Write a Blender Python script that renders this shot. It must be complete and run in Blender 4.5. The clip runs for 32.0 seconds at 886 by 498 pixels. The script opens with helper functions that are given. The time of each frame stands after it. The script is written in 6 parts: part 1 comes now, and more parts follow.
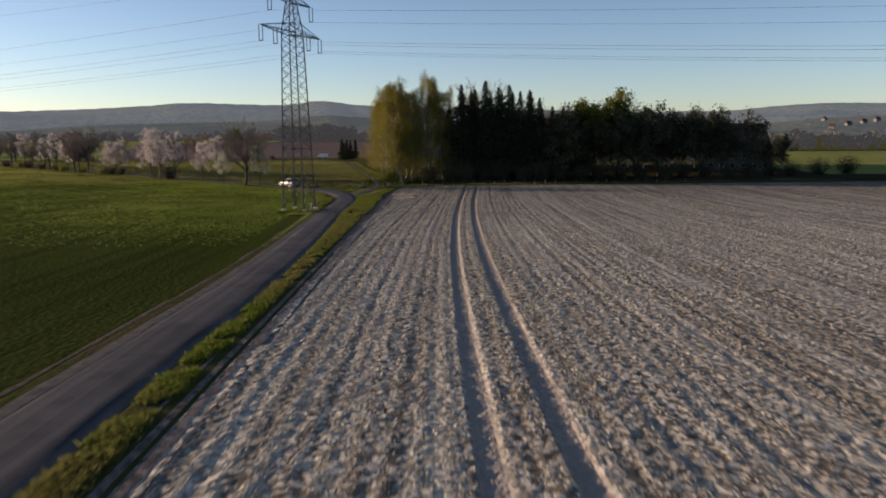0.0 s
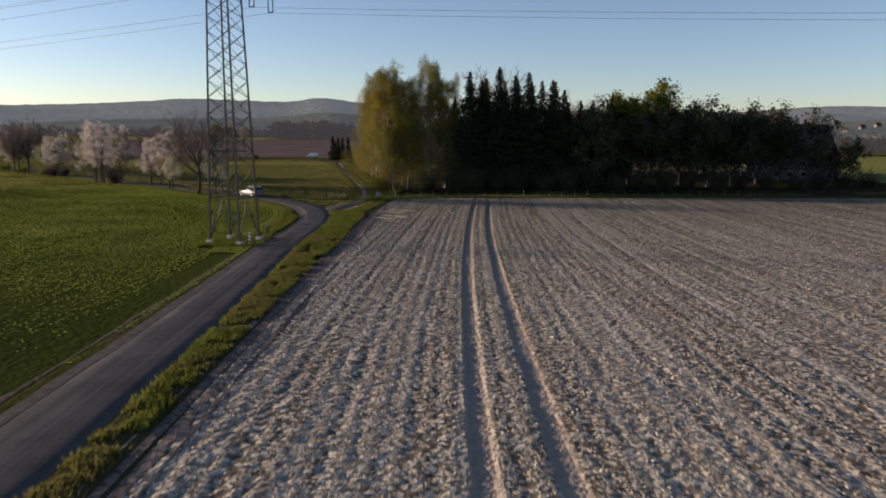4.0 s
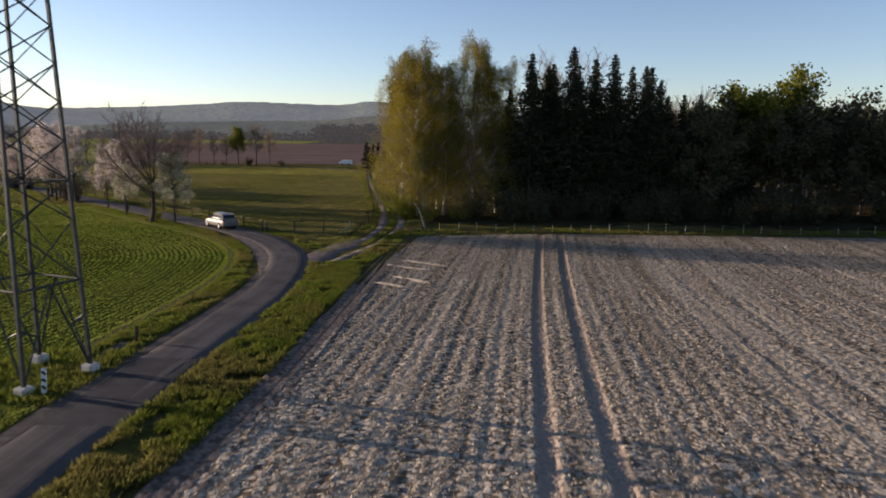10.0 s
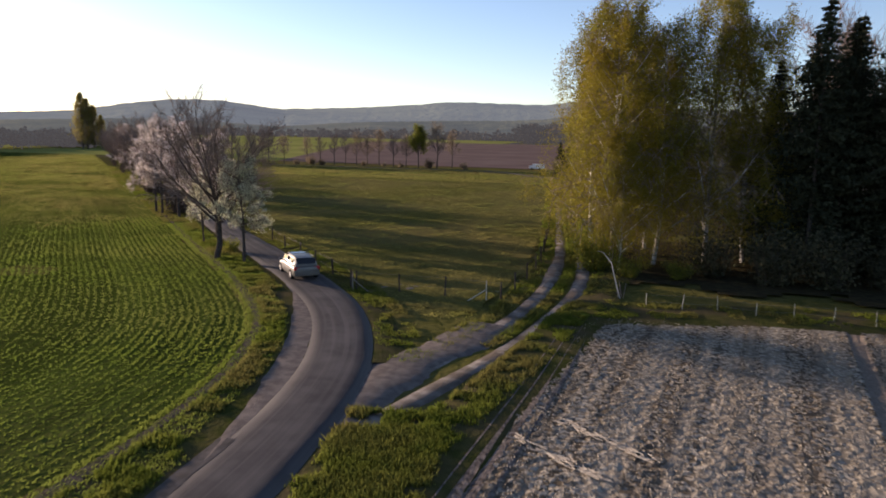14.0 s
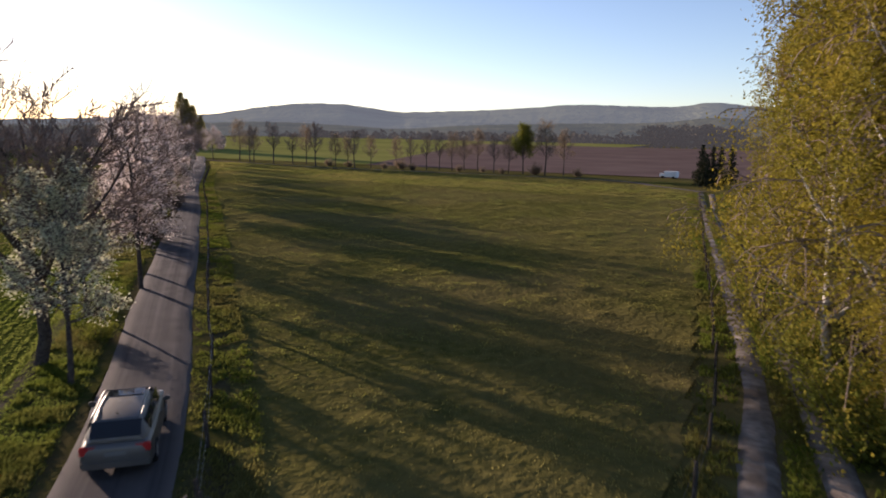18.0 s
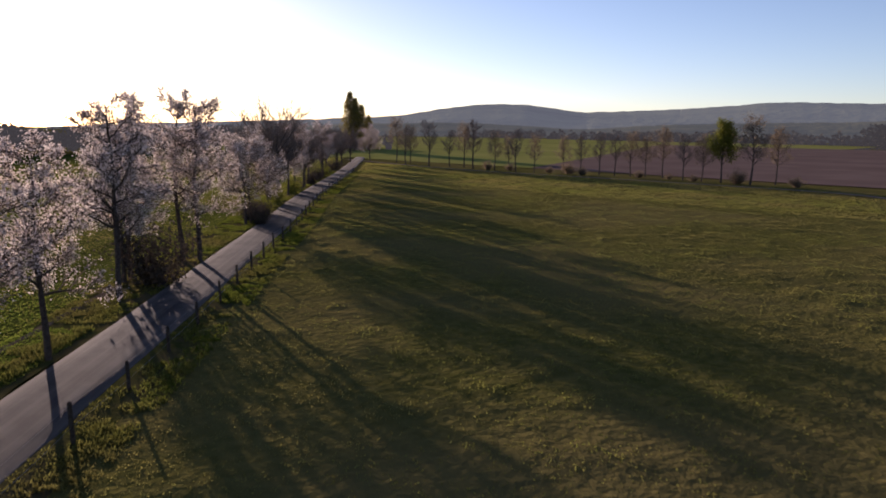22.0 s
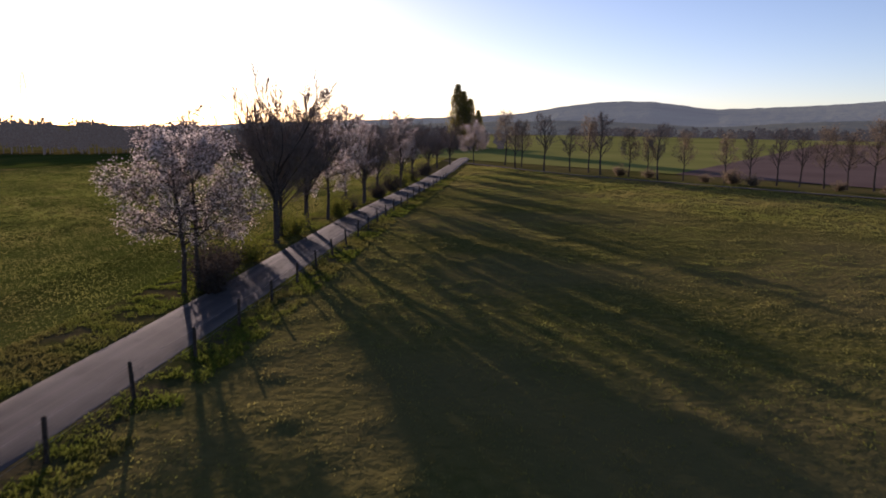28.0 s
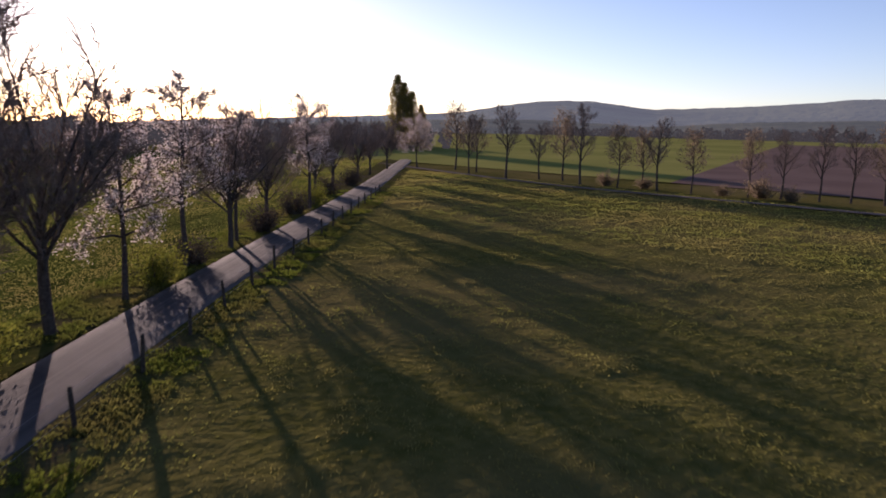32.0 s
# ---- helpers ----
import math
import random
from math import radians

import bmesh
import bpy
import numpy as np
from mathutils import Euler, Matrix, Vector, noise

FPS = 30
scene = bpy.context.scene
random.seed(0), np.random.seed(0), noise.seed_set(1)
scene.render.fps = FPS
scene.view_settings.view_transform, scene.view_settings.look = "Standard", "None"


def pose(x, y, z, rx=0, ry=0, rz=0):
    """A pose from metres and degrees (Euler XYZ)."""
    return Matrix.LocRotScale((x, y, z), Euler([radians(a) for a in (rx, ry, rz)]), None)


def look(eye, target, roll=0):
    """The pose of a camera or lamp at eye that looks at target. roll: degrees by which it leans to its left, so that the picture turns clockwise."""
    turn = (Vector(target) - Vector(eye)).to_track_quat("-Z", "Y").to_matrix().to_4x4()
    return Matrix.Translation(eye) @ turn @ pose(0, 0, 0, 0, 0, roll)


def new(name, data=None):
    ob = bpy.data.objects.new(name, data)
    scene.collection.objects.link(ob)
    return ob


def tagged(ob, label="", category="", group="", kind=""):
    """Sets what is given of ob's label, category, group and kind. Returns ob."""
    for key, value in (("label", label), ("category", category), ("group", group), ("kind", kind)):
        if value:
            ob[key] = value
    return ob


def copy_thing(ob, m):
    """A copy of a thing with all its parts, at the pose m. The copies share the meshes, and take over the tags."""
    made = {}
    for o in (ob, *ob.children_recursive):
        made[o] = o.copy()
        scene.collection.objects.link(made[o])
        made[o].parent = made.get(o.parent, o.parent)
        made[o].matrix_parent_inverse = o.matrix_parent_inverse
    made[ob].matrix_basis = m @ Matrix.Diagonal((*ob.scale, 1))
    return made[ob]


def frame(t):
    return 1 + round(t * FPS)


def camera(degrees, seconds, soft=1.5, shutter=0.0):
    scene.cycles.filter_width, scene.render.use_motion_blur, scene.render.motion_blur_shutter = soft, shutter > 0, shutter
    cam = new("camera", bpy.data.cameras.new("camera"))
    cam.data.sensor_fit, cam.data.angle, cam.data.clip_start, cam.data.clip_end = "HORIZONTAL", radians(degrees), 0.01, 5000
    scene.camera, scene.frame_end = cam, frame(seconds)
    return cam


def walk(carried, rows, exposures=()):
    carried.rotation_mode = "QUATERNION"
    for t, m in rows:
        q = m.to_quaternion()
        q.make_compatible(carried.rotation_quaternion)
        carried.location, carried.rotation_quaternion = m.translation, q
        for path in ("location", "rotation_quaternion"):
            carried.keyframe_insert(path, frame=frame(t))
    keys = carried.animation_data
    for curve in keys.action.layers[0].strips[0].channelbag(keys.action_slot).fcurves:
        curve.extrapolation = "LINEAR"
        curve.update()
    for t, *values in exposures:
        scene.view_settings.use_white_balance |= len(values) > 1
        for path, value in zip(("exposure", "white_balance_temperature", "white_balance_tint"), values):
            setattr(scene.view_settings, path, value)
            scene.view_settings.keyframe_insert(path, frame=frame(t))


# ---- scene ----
UNIT = 0.8   # metres for each unit of the plan
cam = camera(64.9, 32.0, soft=1.8, shutter=0.4)
PATH = [
    (0, (-0.637, 7.072, 12.559), (-0.579, 9.043, 12.225), -0.4),
    (0.5, (-0.454, 14.47, 12.513), (-0.395, 16.441, 12.179), -0.4),
    (1, (-0.428, 18.626, 12.391), (-0.367, 20.597, 12.056), -0.4),
    (1.5, (-0.279, 22.433, 12.316), (-0.217, 24.404, 11.982), -0.2),
    (2, (-0.099, 26.312, 12.281), (-0.039, 28.283, 11.944), -0.2),
    (2.5, (0.051, 30.078, 12.264), (0.111, 32.049, 11.928), -0.2),
    (3, (0.212, 33.821, 12.241), (0.272, 35.791, 11.903), -0.3),
    (3.5, (0.143, 36.982, 12.269), (0.205, 38.953, 11.932), 0.1),
    (5.5, (0.851, 54.684, 12.392), (0.892, 56.655, 12.053), 0.51),
    (6, (1.036, 57.676, 12.446), (1.076, 59.647, 12.106), 0.51),
    (6.5, (1.144, 60.408, 12.445), (1.173, 62.38, 12.109), 0.52),
    (7, (1.261, 62.866, 12.514), (1.278, 64.838, 12.179), 0.52),
    (7.5, (1.379, 65.114, 12.546), (1.378, 67.086, 12.214), 0.52),
    (8, (1.43, 67.244, 12.543), (1.428, 69.216, 12.211), 0.53),
    (8.5, (1.547, 70.053, 12.556), (1.516, 72.026, 12.227), 0.43),
    (9, (1.501, 73.201, 12.514), (1.443, 75.172, 12.184), 0.62),
    (9.5, (1.543, 77.054, 12.458), (1.476, 79.025, 12.129), 0.52),
    (10, (1.529, 81.278, 12.414), (1.439, 83.249, 12.086), 0.53),
    (10.5, (1.223, 85.937, 12.415), (1.114, 87.906, 12.085), 1.02),
    (11, (1.158, 90.941, 12.225), (0.974, 92.906, 11.9), 1.32),
    (11.5, (1.069, 95.589, 12.375), (0.774, 97.539, 12.044), 1.33),
    (12, (0.906, 100.416, 12.422), (0.517, 102.349, 12.088), 1.43),
    (12.5, (0.655, 105.285, 12.358), (0.209, 107.206, 12.024), 1.44),
    (13, (0.358, 110.093, 12.301), (-0.143, 112.0, 11.967), 1.05),
    (13.5, (-0.179, 114.581, 12.319), (-0.755, 116.467, 11.985), 1.06),
    (14, (-0.761, 119.122, 12.28), (-1.411, 120.983, 11.946), 0.87),
    (14.5, (-1.344, 123.128, 12.172), (-2.036, 124.975, 11.84), 0.98),
    (16.5, (-5.312, 139.753, 11.909), (-6.161, 141.534, 11.578), 1.2),
    (17, (-6.716, 144.268, 11.956), (-7.599, 146.031, 11.622), 1.0),
    (17.5, (-8.572, 149.519, 11.477), (-9.505, 151.256, 11.146), 1.0),
    (18, (-10.286, 154.687, 11.276), (-11.241, 156.414, 10.946), 0.9),
    (18.5, (-11.962, 158.868, 11.327), (-12.981, 160.557, 10.995), 0.8),
    (19, (-13.545, 162.789, 11.265), (-14.647, 164.424, 10.933), 0.8),
    (19.5, (-15.088, 166.456, 11.171), (-16.213, 168.077, 10.84), 0.9),
    (20, (-16.766, 169.759, 11.156), (-17.933, 171.35, 10.825), 0.9),
    (20.5, (-18.508, 173.196, 11.094), (-19.806, 174.68, 10.76), 0.9),
    (21, (-19.798, 175.634, 10.985), (-21.139, 177.079, 10.65), 0.9),
    (21.5, (-21.106, 178.151, 10.882), (-22.45, 179.594, 10.546), 0.8),
    (22, (-22.654, 180.505, 10.817), (-24.014, 181.932, 10.482), 0.8),
    (22.5, (-24.111, 182.914, 10.754), (-25.611, 184.192, 10.416), 0.7),
    (23, (-25.469, 185.242, 10.699), (-27.045, 186.427, 10.36), 0.6),
    (23.5, (-27.566, 187.698, 10.516), (-29.142, 188.882, 10.179), 0.6),
    (24, (-29.857, 190.17, 10.467), (-31.431, 191.357, 10.129), 0.6),
    (24.5, (-32.351, 192.779, 10.42), (-33.926, 193.965, 10.083), 0.6),
    (25, (-34.991, 195.33, 10.357), (-36.565, 196.517, 10.019), 0.6),
    (25.5, (-37.713, 197.939, 10.273), (-39.288, 199.126, 9.936), 0.7),
    (27.5, (-47.462, 207.109, 10.197), (-49.04, 208.289, 9.855), 0.6),
    (28, (-50.306, 209.539, 10.151), (-51.885, 210.717, 9.808), 0.7),
    (28.5, (-53.472, 212.108, 10.054), (-55.05, 213.286, 9.709), 0.7),
    (29, (-56.601, 214.658, 9.954), (-58.168, 215.853, 9.61), 0.7),
    (29.5, (-60.031, 217.247, 9.888), (-61.577, 218.468, 9.543), 0.6),
    (30, (-64.09, 220.573, 9.716), (-65.588, 221.853, 9.375), 0.5),
    (30.5, (-68.241, 223.859, 9.707), (-69.726, 225.154, 9.364), 0.6),
    (31, (-72.195, 227.058, 9.726), (-73.676, 228.357, 9.381), 0.8),
    (31.5, (-76.265, 230.249, 9.532), (-77.739, 231.557, 9.187), 1.0),
    (32, (-80.148, 233.377, 9.512), (-81.622, 234.683, 9.167), 1.1),
]
EXPOSURES = [(0, 0.36, 7350, 22), (9, 0.56, 7500, 24), (14, 0.90, 7450, 26), (19, 0.68, 7300, 30), (23, 0.34, 7100, 34), (28, 0.28, 7000, 35), (32, 0.46, 7000, 38)]
walk(cam, [(t, look(Vector(eye) * UNIT, Vector(target) * UNIT, roll)) for t, eye, target, roll in PATH], EXPOSURES)

# ---- light ----
SUN_LEFT, SUN_UP = 74.8, 8.5          # degrees left of +y, degrees over the horizon
TO_SUN = Vector((-math.sin(radians(SUN_LEFT)) * math.cos(radians(SUN_UP)), math.cos(radians(SUN_LEFT)) * math.cos(radians(SUN_UP)), math.sin(radians(SUN_UP))))
world = bpy.data.worlds.new("sky")
scene.world = world
world.use_nodes = True
sky = world.node_tree.nodes.new("ShaderNodeTexSky")
sky.sky_type, sky.sun_disc = "NISHITA", False
sky.sun_elevation, sky.sun_rotation = radians(SUN_UP), radians(-SUN_LEFT)
sky.altitude, sky.air_density, sky.dust_density, sky.ozone_density = 150, 0.75, 0.3, 2.4
world.node_tree.links.new(sky.outputs[0], world.node_tree.nodes["Background"].inputs[0])
world.node_tree.nodes["Background"].inputs[1].default_value = 0.142
sun = new("sun", bpy.data.lights.new("sun", "SUN"))
sun.data.energy, sun.data.angle, sun.data.color = 5.0, radians(0.5), (1.0, 0.90, 0.76)
sun.matrix_world = look(TO_SUN * 100, (0, 0, 0))


# ---- materials ----
def surf(name, c1, c2, scale=2.0, c3=None, scale3=0.06, rough=0.9, bump=0.0, bscale=8.0, metal=0.0, glow=None, thin=0.0, spread=0.0, spec=0.0):
    """Two-scale noise colour, with bump, per-object variation and, for leaves, light passing through."""
    m = bpy.data.materials.new(name)
    m.use_nodes = True
    n, l = m.node_tree.nodes, m.node_tree.links
    b = n["Principled BSDF"]
    tc = n.new("ShaderNodeTexCoord")

    def noise_at(s, detail):
        t = n.new("ShaderNodeTexNoise")
        t.inputs["Scale"].default_value, t.inputs["Detail"].default_value = s, detail
        l.new(tc.outputs["Object"], t.inputs["Vector"])
        return t

    def ramp(src, lo, hi):
        r = n.new("ShaderNodeMapRange")
        r.inputs[1].default_value, r.inputs[2].default_value = lo, hi
        l.new(src, r.inputs[0])
        return r.outputs[0]

    def mix(fac, a, c):
        x = n.new("ShaderNodeMix")
        x.data_type = "RGBA"
        l.new(fac, x.inputs[0])
        for socket, v in ((x.inputs[6], a), (x.inputs[7], c)):
            if isinstance(v, tuple):
                socket.default_value = (*v, 1)
            else:
                l.new(v, socket)
        return x.outputs[2]

    col = mix(ramp(noise_at(scale, 5).outputs[0], 0.35, 0.65), c1, c2)
    if c3:
        col = mix(ramp(noise_at(scale3, 3).outputs[0], 0.42, 0.62), col, c3)
    if spread:
        info = n.new("ShaderNodeNewGeometry")
        hsv = n.new("ShaderNodeHueSaturation")
        l.new(col, hsv.inputs["Color"])
        v = n.new("ShaderNodeMapRange")
        v.inputs[3].default_value, v.inputs[4].default_value = 1 - spread, 1 + spread
        l.new(info.outputs["Random Per Island"], v.inputs[0])
        l.new(v.outputs[0], hsv.inputs["Value"])
        col = hsv.outputs[0]
    l.new(col, b.inputs["Base Color"])
    b.inputs["Roughness"].default_value, b.inputs["Metallic"].default_value = rough, metal
    b.inputs["Specular IOR Level"].default_value = spec
    if bump:
        bp = n.new("ShaderNodeBump")
        bp.inputs["Strength"].default_value, bp.inputs["Distance"].default_value = 1.0, bump
        l.new(noise_at(bscale, 6).outputs[0], bp.inputs["Height"])
        l.new(bp.outputs[0], b.inputs["Normal"])
    if glow:
        b.inputs["Emission Color"].default_value = (*glow, 1)
        b.inputs["Emission Strength"].default_value = 1.0
    if thin:
        tr = n.new("ShaderNodeBsdfTranslucent")
        l.new(col, tr.inputs[0])
        ms = n.new("ShaderNodeMixShader")
        ms.inputs[0].default_value = thin
        l.new(b.outputs[0], ms.inputs[1])
        l.new(tr.outputs[0], ms.inputs[2])
        l.new(ms.outputs[0], n["Material Output"].inputs[0])
    return m


M_GRASS = surf("pasture grass", (0.075, 0.074, 0.020), (0.118, 0.106, 0.033), 1.6, (0.125, 0.104, 0.040), 0.05, rough=1.0, bump=0.13, bscale=2.2)
M_BLADE = surf("grass blades", (0.085, 0.116, 0.018), (0.135, 0.155, 0.028), 0.8, (0.150, 0.134, 0.042), 0.12, rough=0.9, thin=0.5, spread=0.25)
M_PBLADE = surf("pasture blades", (0.160, 0.172, 0.040), (0.212, 0.212, 0.056), 0.5, (0.225, 0.196, 0.064), 0.07, rough=0.9, thin=0.55, spread=0.10)
M_CROPBLADE = surf("cereal blades", (0.095, 0.136, 0.022), (0.135, 0.170, 0.032), 0.6, (0.150, 0.172, 0.040), 0.05, rough=0.9, thin=0.65, spread=0.08)
M_VERGE = surf("verge turf", (0.042, 0.050, 0.013), (0.075, 0.070, 0.023), 2.0, (0.08, 0.065, 0.033), 0.25, rough=0.95, bump=0.06, bscale=5)
def darken_far_end(m):
    """The soil colour gets darker towards the far end of the field, with a wavering border."""
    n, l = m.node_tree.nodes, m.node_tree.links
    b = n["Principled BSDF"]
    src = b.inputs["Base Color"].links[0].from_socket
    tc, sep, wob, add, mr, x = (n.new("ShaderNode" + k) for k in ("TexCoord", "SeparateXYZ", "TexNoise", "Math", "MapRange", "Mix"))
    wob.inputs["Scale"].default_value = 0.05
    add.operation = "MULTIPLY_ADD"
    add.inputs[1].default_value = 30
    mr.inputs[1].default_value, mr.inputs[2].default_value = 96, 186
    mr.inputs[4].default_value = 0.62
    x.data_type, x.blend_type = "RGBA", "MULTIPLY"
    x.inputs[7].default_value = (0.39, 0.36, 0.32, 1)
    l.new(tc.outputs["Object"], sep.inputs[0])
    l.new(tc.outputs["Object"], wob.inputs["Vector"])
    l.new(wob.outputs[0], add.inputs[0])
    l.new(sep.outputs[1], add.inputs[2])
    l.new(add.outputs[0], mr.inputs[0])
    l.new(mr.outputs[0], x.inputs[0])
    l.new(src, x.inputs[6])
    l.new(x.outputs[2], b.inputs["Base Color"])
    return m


def soil_material():
    """Dry clay: pale clods with dark gaps between, streaks drawn out along the rows and browner wheel ruts."""
    m = surf("dry ploughed soil", (0.62, 0.555, 0.455), (0.47, 0.41, 0.325), 3.0, (0.55, 0.48, 0.385), 0.07, rough=1.0)
    n, l = m.node_tree.nodes, m.node_tree.links
    b = n["Principled BSDF"]
    src = b.inputs["Base Color"].links[0].from_socket
    tc, wob, vec, vor, gap, fine, spot, both, x = (n.new("ShaderNode" + k) for k in ("TexCoord", "TexNoise", "VectorMath", "TexVoronoi", "MapRange", "TexNoise", "MapRange", "Math", "Mix"))
    wob.inputs["Scale"].default_value, wob.inputs["Detail"].default_value = 4.0, 3
    vec.operation = "MULTIPLY_ADD"
    vec.inputs[1].default_value = (0.35, 0.35, 0.35)
    vor.inputs["Scale"].default_value = 3.6
    gap.inputs[1].default_value, gap.inputs[2].default_value = 0.36, 0.66
    fine.inputs["Scale"].default_value, fine.inputs["Detail"].default_value = 7.0, 4
    spot.inputs[1].default_value, spot.inputs[2].default_value = 0.53, 0.66
    both.operation = "MAXIMUM"
    x.data_type = "RGBA"
    x.inputs[7].default_value = (0.120, 0.096, 0.070, 1)
    for node in (wob, fine):
        l.new(tc.outputs["Object"], node.inputs["Vector"])
    l.new(wob.outputs["Color"], vec.inputs[0])
    l.new(tc.outputs["Object"], vec.inputs[2])
    l.new(vec.outputs[0], vor.inputs["Vector"])
    l.new(vor.outputs["Distance"], gap.inputs[0])
    l.new(fine.outputs[0], spot.inputs[0])
    l.new(gap.outputs[0], both.inputs[0])
    l.new(spot.outputs[0], both.inputs[1])
    l.new(both.outputs[0], x.inputs[0])
    l.new(src, x.inputs[6])
    l.new(x.outputs[2], b.inputs["Base Color"])
    bp = n.new("ShaderNodeBump")
    bp.invert = True
    bp.inputs["Strength"].default_value, bp.inputs["Distance"].default_value = 1.0, 0.04
    l.new(both.outputs[0], bp.inputs["Height"])
    l.new(bp.outputs[0], b.inputs["Normal"])
    # across the rows: x less the drift of the rows
    sep, bend, drift, mid, away, gap2, near, rut, y = (n.new("ShaderNode" + k) for k in ("SeparateXYZ", "Math", "Math", "Math", "Math", "Math", "Math", "MapRange", "Mix"))
    bend.operation, bend.inputs[1].default_value, bend.inputs[2].default_value = "MULTIPLY_ADD", -0.000337, 0.004046
    drift.operation = "MULTIPLY_ADD"
    mid.operation, mid.inputs[1].default_value = "ADD", 0.166 - 2.35
    away.operation = near.operation = "ABSOLUTE"
    gap2.operation, gap2.inputs[1].default_value = "SUBTRACT", 1.2
    l.new(tc.outputs["Object"], sep.inputs[0])
    l.new(sep.outputs[1], bend.inputs[0])
    l.new(bend.outputs[0], drift.inputs[0])
    l.new(sep.outputs[1], drift.inputs[1])
    l.new(sep.outputs[0], drift.inputs[2])
    l.new(drift.outputs[0], mid.inputs[0])
    l.new(mid.outputs[0], away.inputs[0])
    l.new(away.outputs[0], gap2.inputs[0])
    l.new(gap2.outputs[0], near.inputs[0])
    # darker and paler passes of the plough
    for stretch, lo, hi, most, colour in ((0.05, 0.44, 0.64, 0.62, (0.195, 0.155, 0.114)), (0.012, 0.46, 0.62, 0.35, (0.60, 0.535, 0.435))):
        src = b.inputs["Base Color"].links[0].from_socket
        along_row, join, tx, mr, x = (n.new("ShaderNode" + k) for k in ("Math", "CombineXYZ", "TexNoise", "MapRange", "Mix"))
        along_row.operation, along_row.inputs[1].default_value = "MULTIPLY", stretch
        tx.inputs["Scale"].default_value, tx.inputs["Detail"].default_value = 0.9, 4
        mr.inputs[1].default_value, mr.inputs[2].default_value, mr.inputs[4].default_value = lo, hi, most
        x.data_type = "RGBA"
        x.inputs[7].default_value = (*colour, 1)
        l.new(sep.outputs[1], along_row.inputs[0])
        l.new(mid.outputs[0], join.inputs[0])
        l.new(along_row.outputs[0], join.inputs[1])
        l.new(join.outputs[0], tx.inputs["Vector"])
        l.new(tx.outputs[0], mr.inputs[0])
        l.new(mr.outputs[0], x.inputs[0])
        l.new(src, x.inputs[6])
        l.new(x.outputs[2], b.inputs["Base Color"])
    # pressed smooth soil in the two wheel ruts
    src = b.inputs["Base Color"].links[0].from_socket
    rut.inputs[1].default_value, rut.inputs[2].default_value, rut.inputs[3].default_value, rut.inputs[4].default_value = 0.34, 0.46, 0.9, 0.0
    y.data_type = "RGBA"
    y.inputs[7].default_value = (0.36, 0.288, 0.232, 1)
    l.new(near.outputs[0], rut.inputs[0])
    l.new(rut.outputs[0], y.inputs[0])
    l.new(src, y.inputs[6])
    l.new(y.outputs[2], b.inputs["Base Color"])
    return m


def lane_wear(m):
    """Long dark and pale streaks along the lane and paler gritty edges."""
    n, l = m.node_tree.nodes, m.node_tree.links
    b = n["Principled BSDF"]
    at = n.new("ShaderNodeAttribute")
    at.attribute_name = "lane_place"
    for scale, lo, hi, most, colour in (((0.9, 0.012, 1), 0.40, 0.62, 0.75, (0.040, 0.037, 0.040)), ((2.6, 0.03, 1), 0.5, 0.66, 0.5, (0.115, 0.104, 0.099))):
        src = b.inputs["Base Color"].links[0].from_socket
        mp, tx, mr, x = (n.new("ShaderNode" + k) for k in ("Mapping", "TexNoise", "MapRange", "Mix"))
        mp.inputs["Scale"].default_value = scale
        tx.inputs["Scale"].default_value, tx.inputs["Detail"].default_value = 1.0, 3
        mr.inputs[1].default_value, mr.inputs[2].default_value, mr.inputs[4].default_value = lo, hi, most
        x.data_type = "RGBA"
        x.inputs[7].default_value = (*colour, 1)
        l.new(at.outputs["Vector"], mp.inputs[0])
        l.new(mp.outputs[0], tx.inputs[0])
        l.new(tx.outputs[0], mr.inputs[0])
        l.new(mr.outputs[0], x.inputs[0])
        l.new(src, x.inputs[6])
        l.new(x.outputs[2], b.inputs["Base Color"])
    src = b.inputs["Base Color"].links[0].from_socket
    sep, side, mr, x = (n.new("ShaderNode" + k) for k in ("SeparateXYZ", "Math", "MapRange", "Mix"))
    side.operation = "ABSOLUTE"
    mr.inputs[1].default_value, mr.inputs[2].default_value, mr.inputs[4].default_value = 1.25, 1.8, 0.7
    x.data_type = "RGBA"
    x.inputs[7].default_value = (0.150, 0.132, 0.118, 1)
    l.new(at.outputs["Vector"], sep.inputs[0])
    l.new(sep.outputs[0], side.inputs[0])
    l.new(side.outputs[0], mr.inputs[0])
    l.new(mr.outputs[0], x.inputs[0])
    l.new(src, x.inputs[6])
    l.new(x.outputs[2], b.inputs["Base Color"])
    return m


M_SOIL = darken_far_end(soil_material())
M_CLOD = darken_far_end(surf("dry clods", (0.56, 0.495, 0.40), (0.40, 0.34, 0.262), 1.5, (0.30, 0.245, 0.18), 0.8, rough=1.0, spread=0.25))
M_EARTH = surf("dark damp earth", (0.085, 0.068, 0.056), (0.24, 0.195, 0.165), 3.5, rough=1.0, bump=0.05, bscale=7)
# soil of the cereal's furrow, also the painted shade strip beside the verge
M_FURROWSHADE = surf("dark furrow soil and painted shade", (0.060, 0.048, 0.038), (0.115, 0.092, 0.074), 3.5, rough=1.0, bump=0.05, bscale=7)
M_LEAFMOULD = surf("woodland floor", (0.035, 0.028, 0.018), (0.06, 0.05, 0.025), 1.5, rough=1.0, bump=0.05, bscale=5)
M_ASPHALT = lane_wear(surf("worn grey asphalt", (0.056, 0.051, 0.051), (0.082, 0.075, 0.074), 0.9, (0.095, 0.087, 0.084), 0.35, rough=0.9, bump=0.012, bscale=50, spec=0.05))
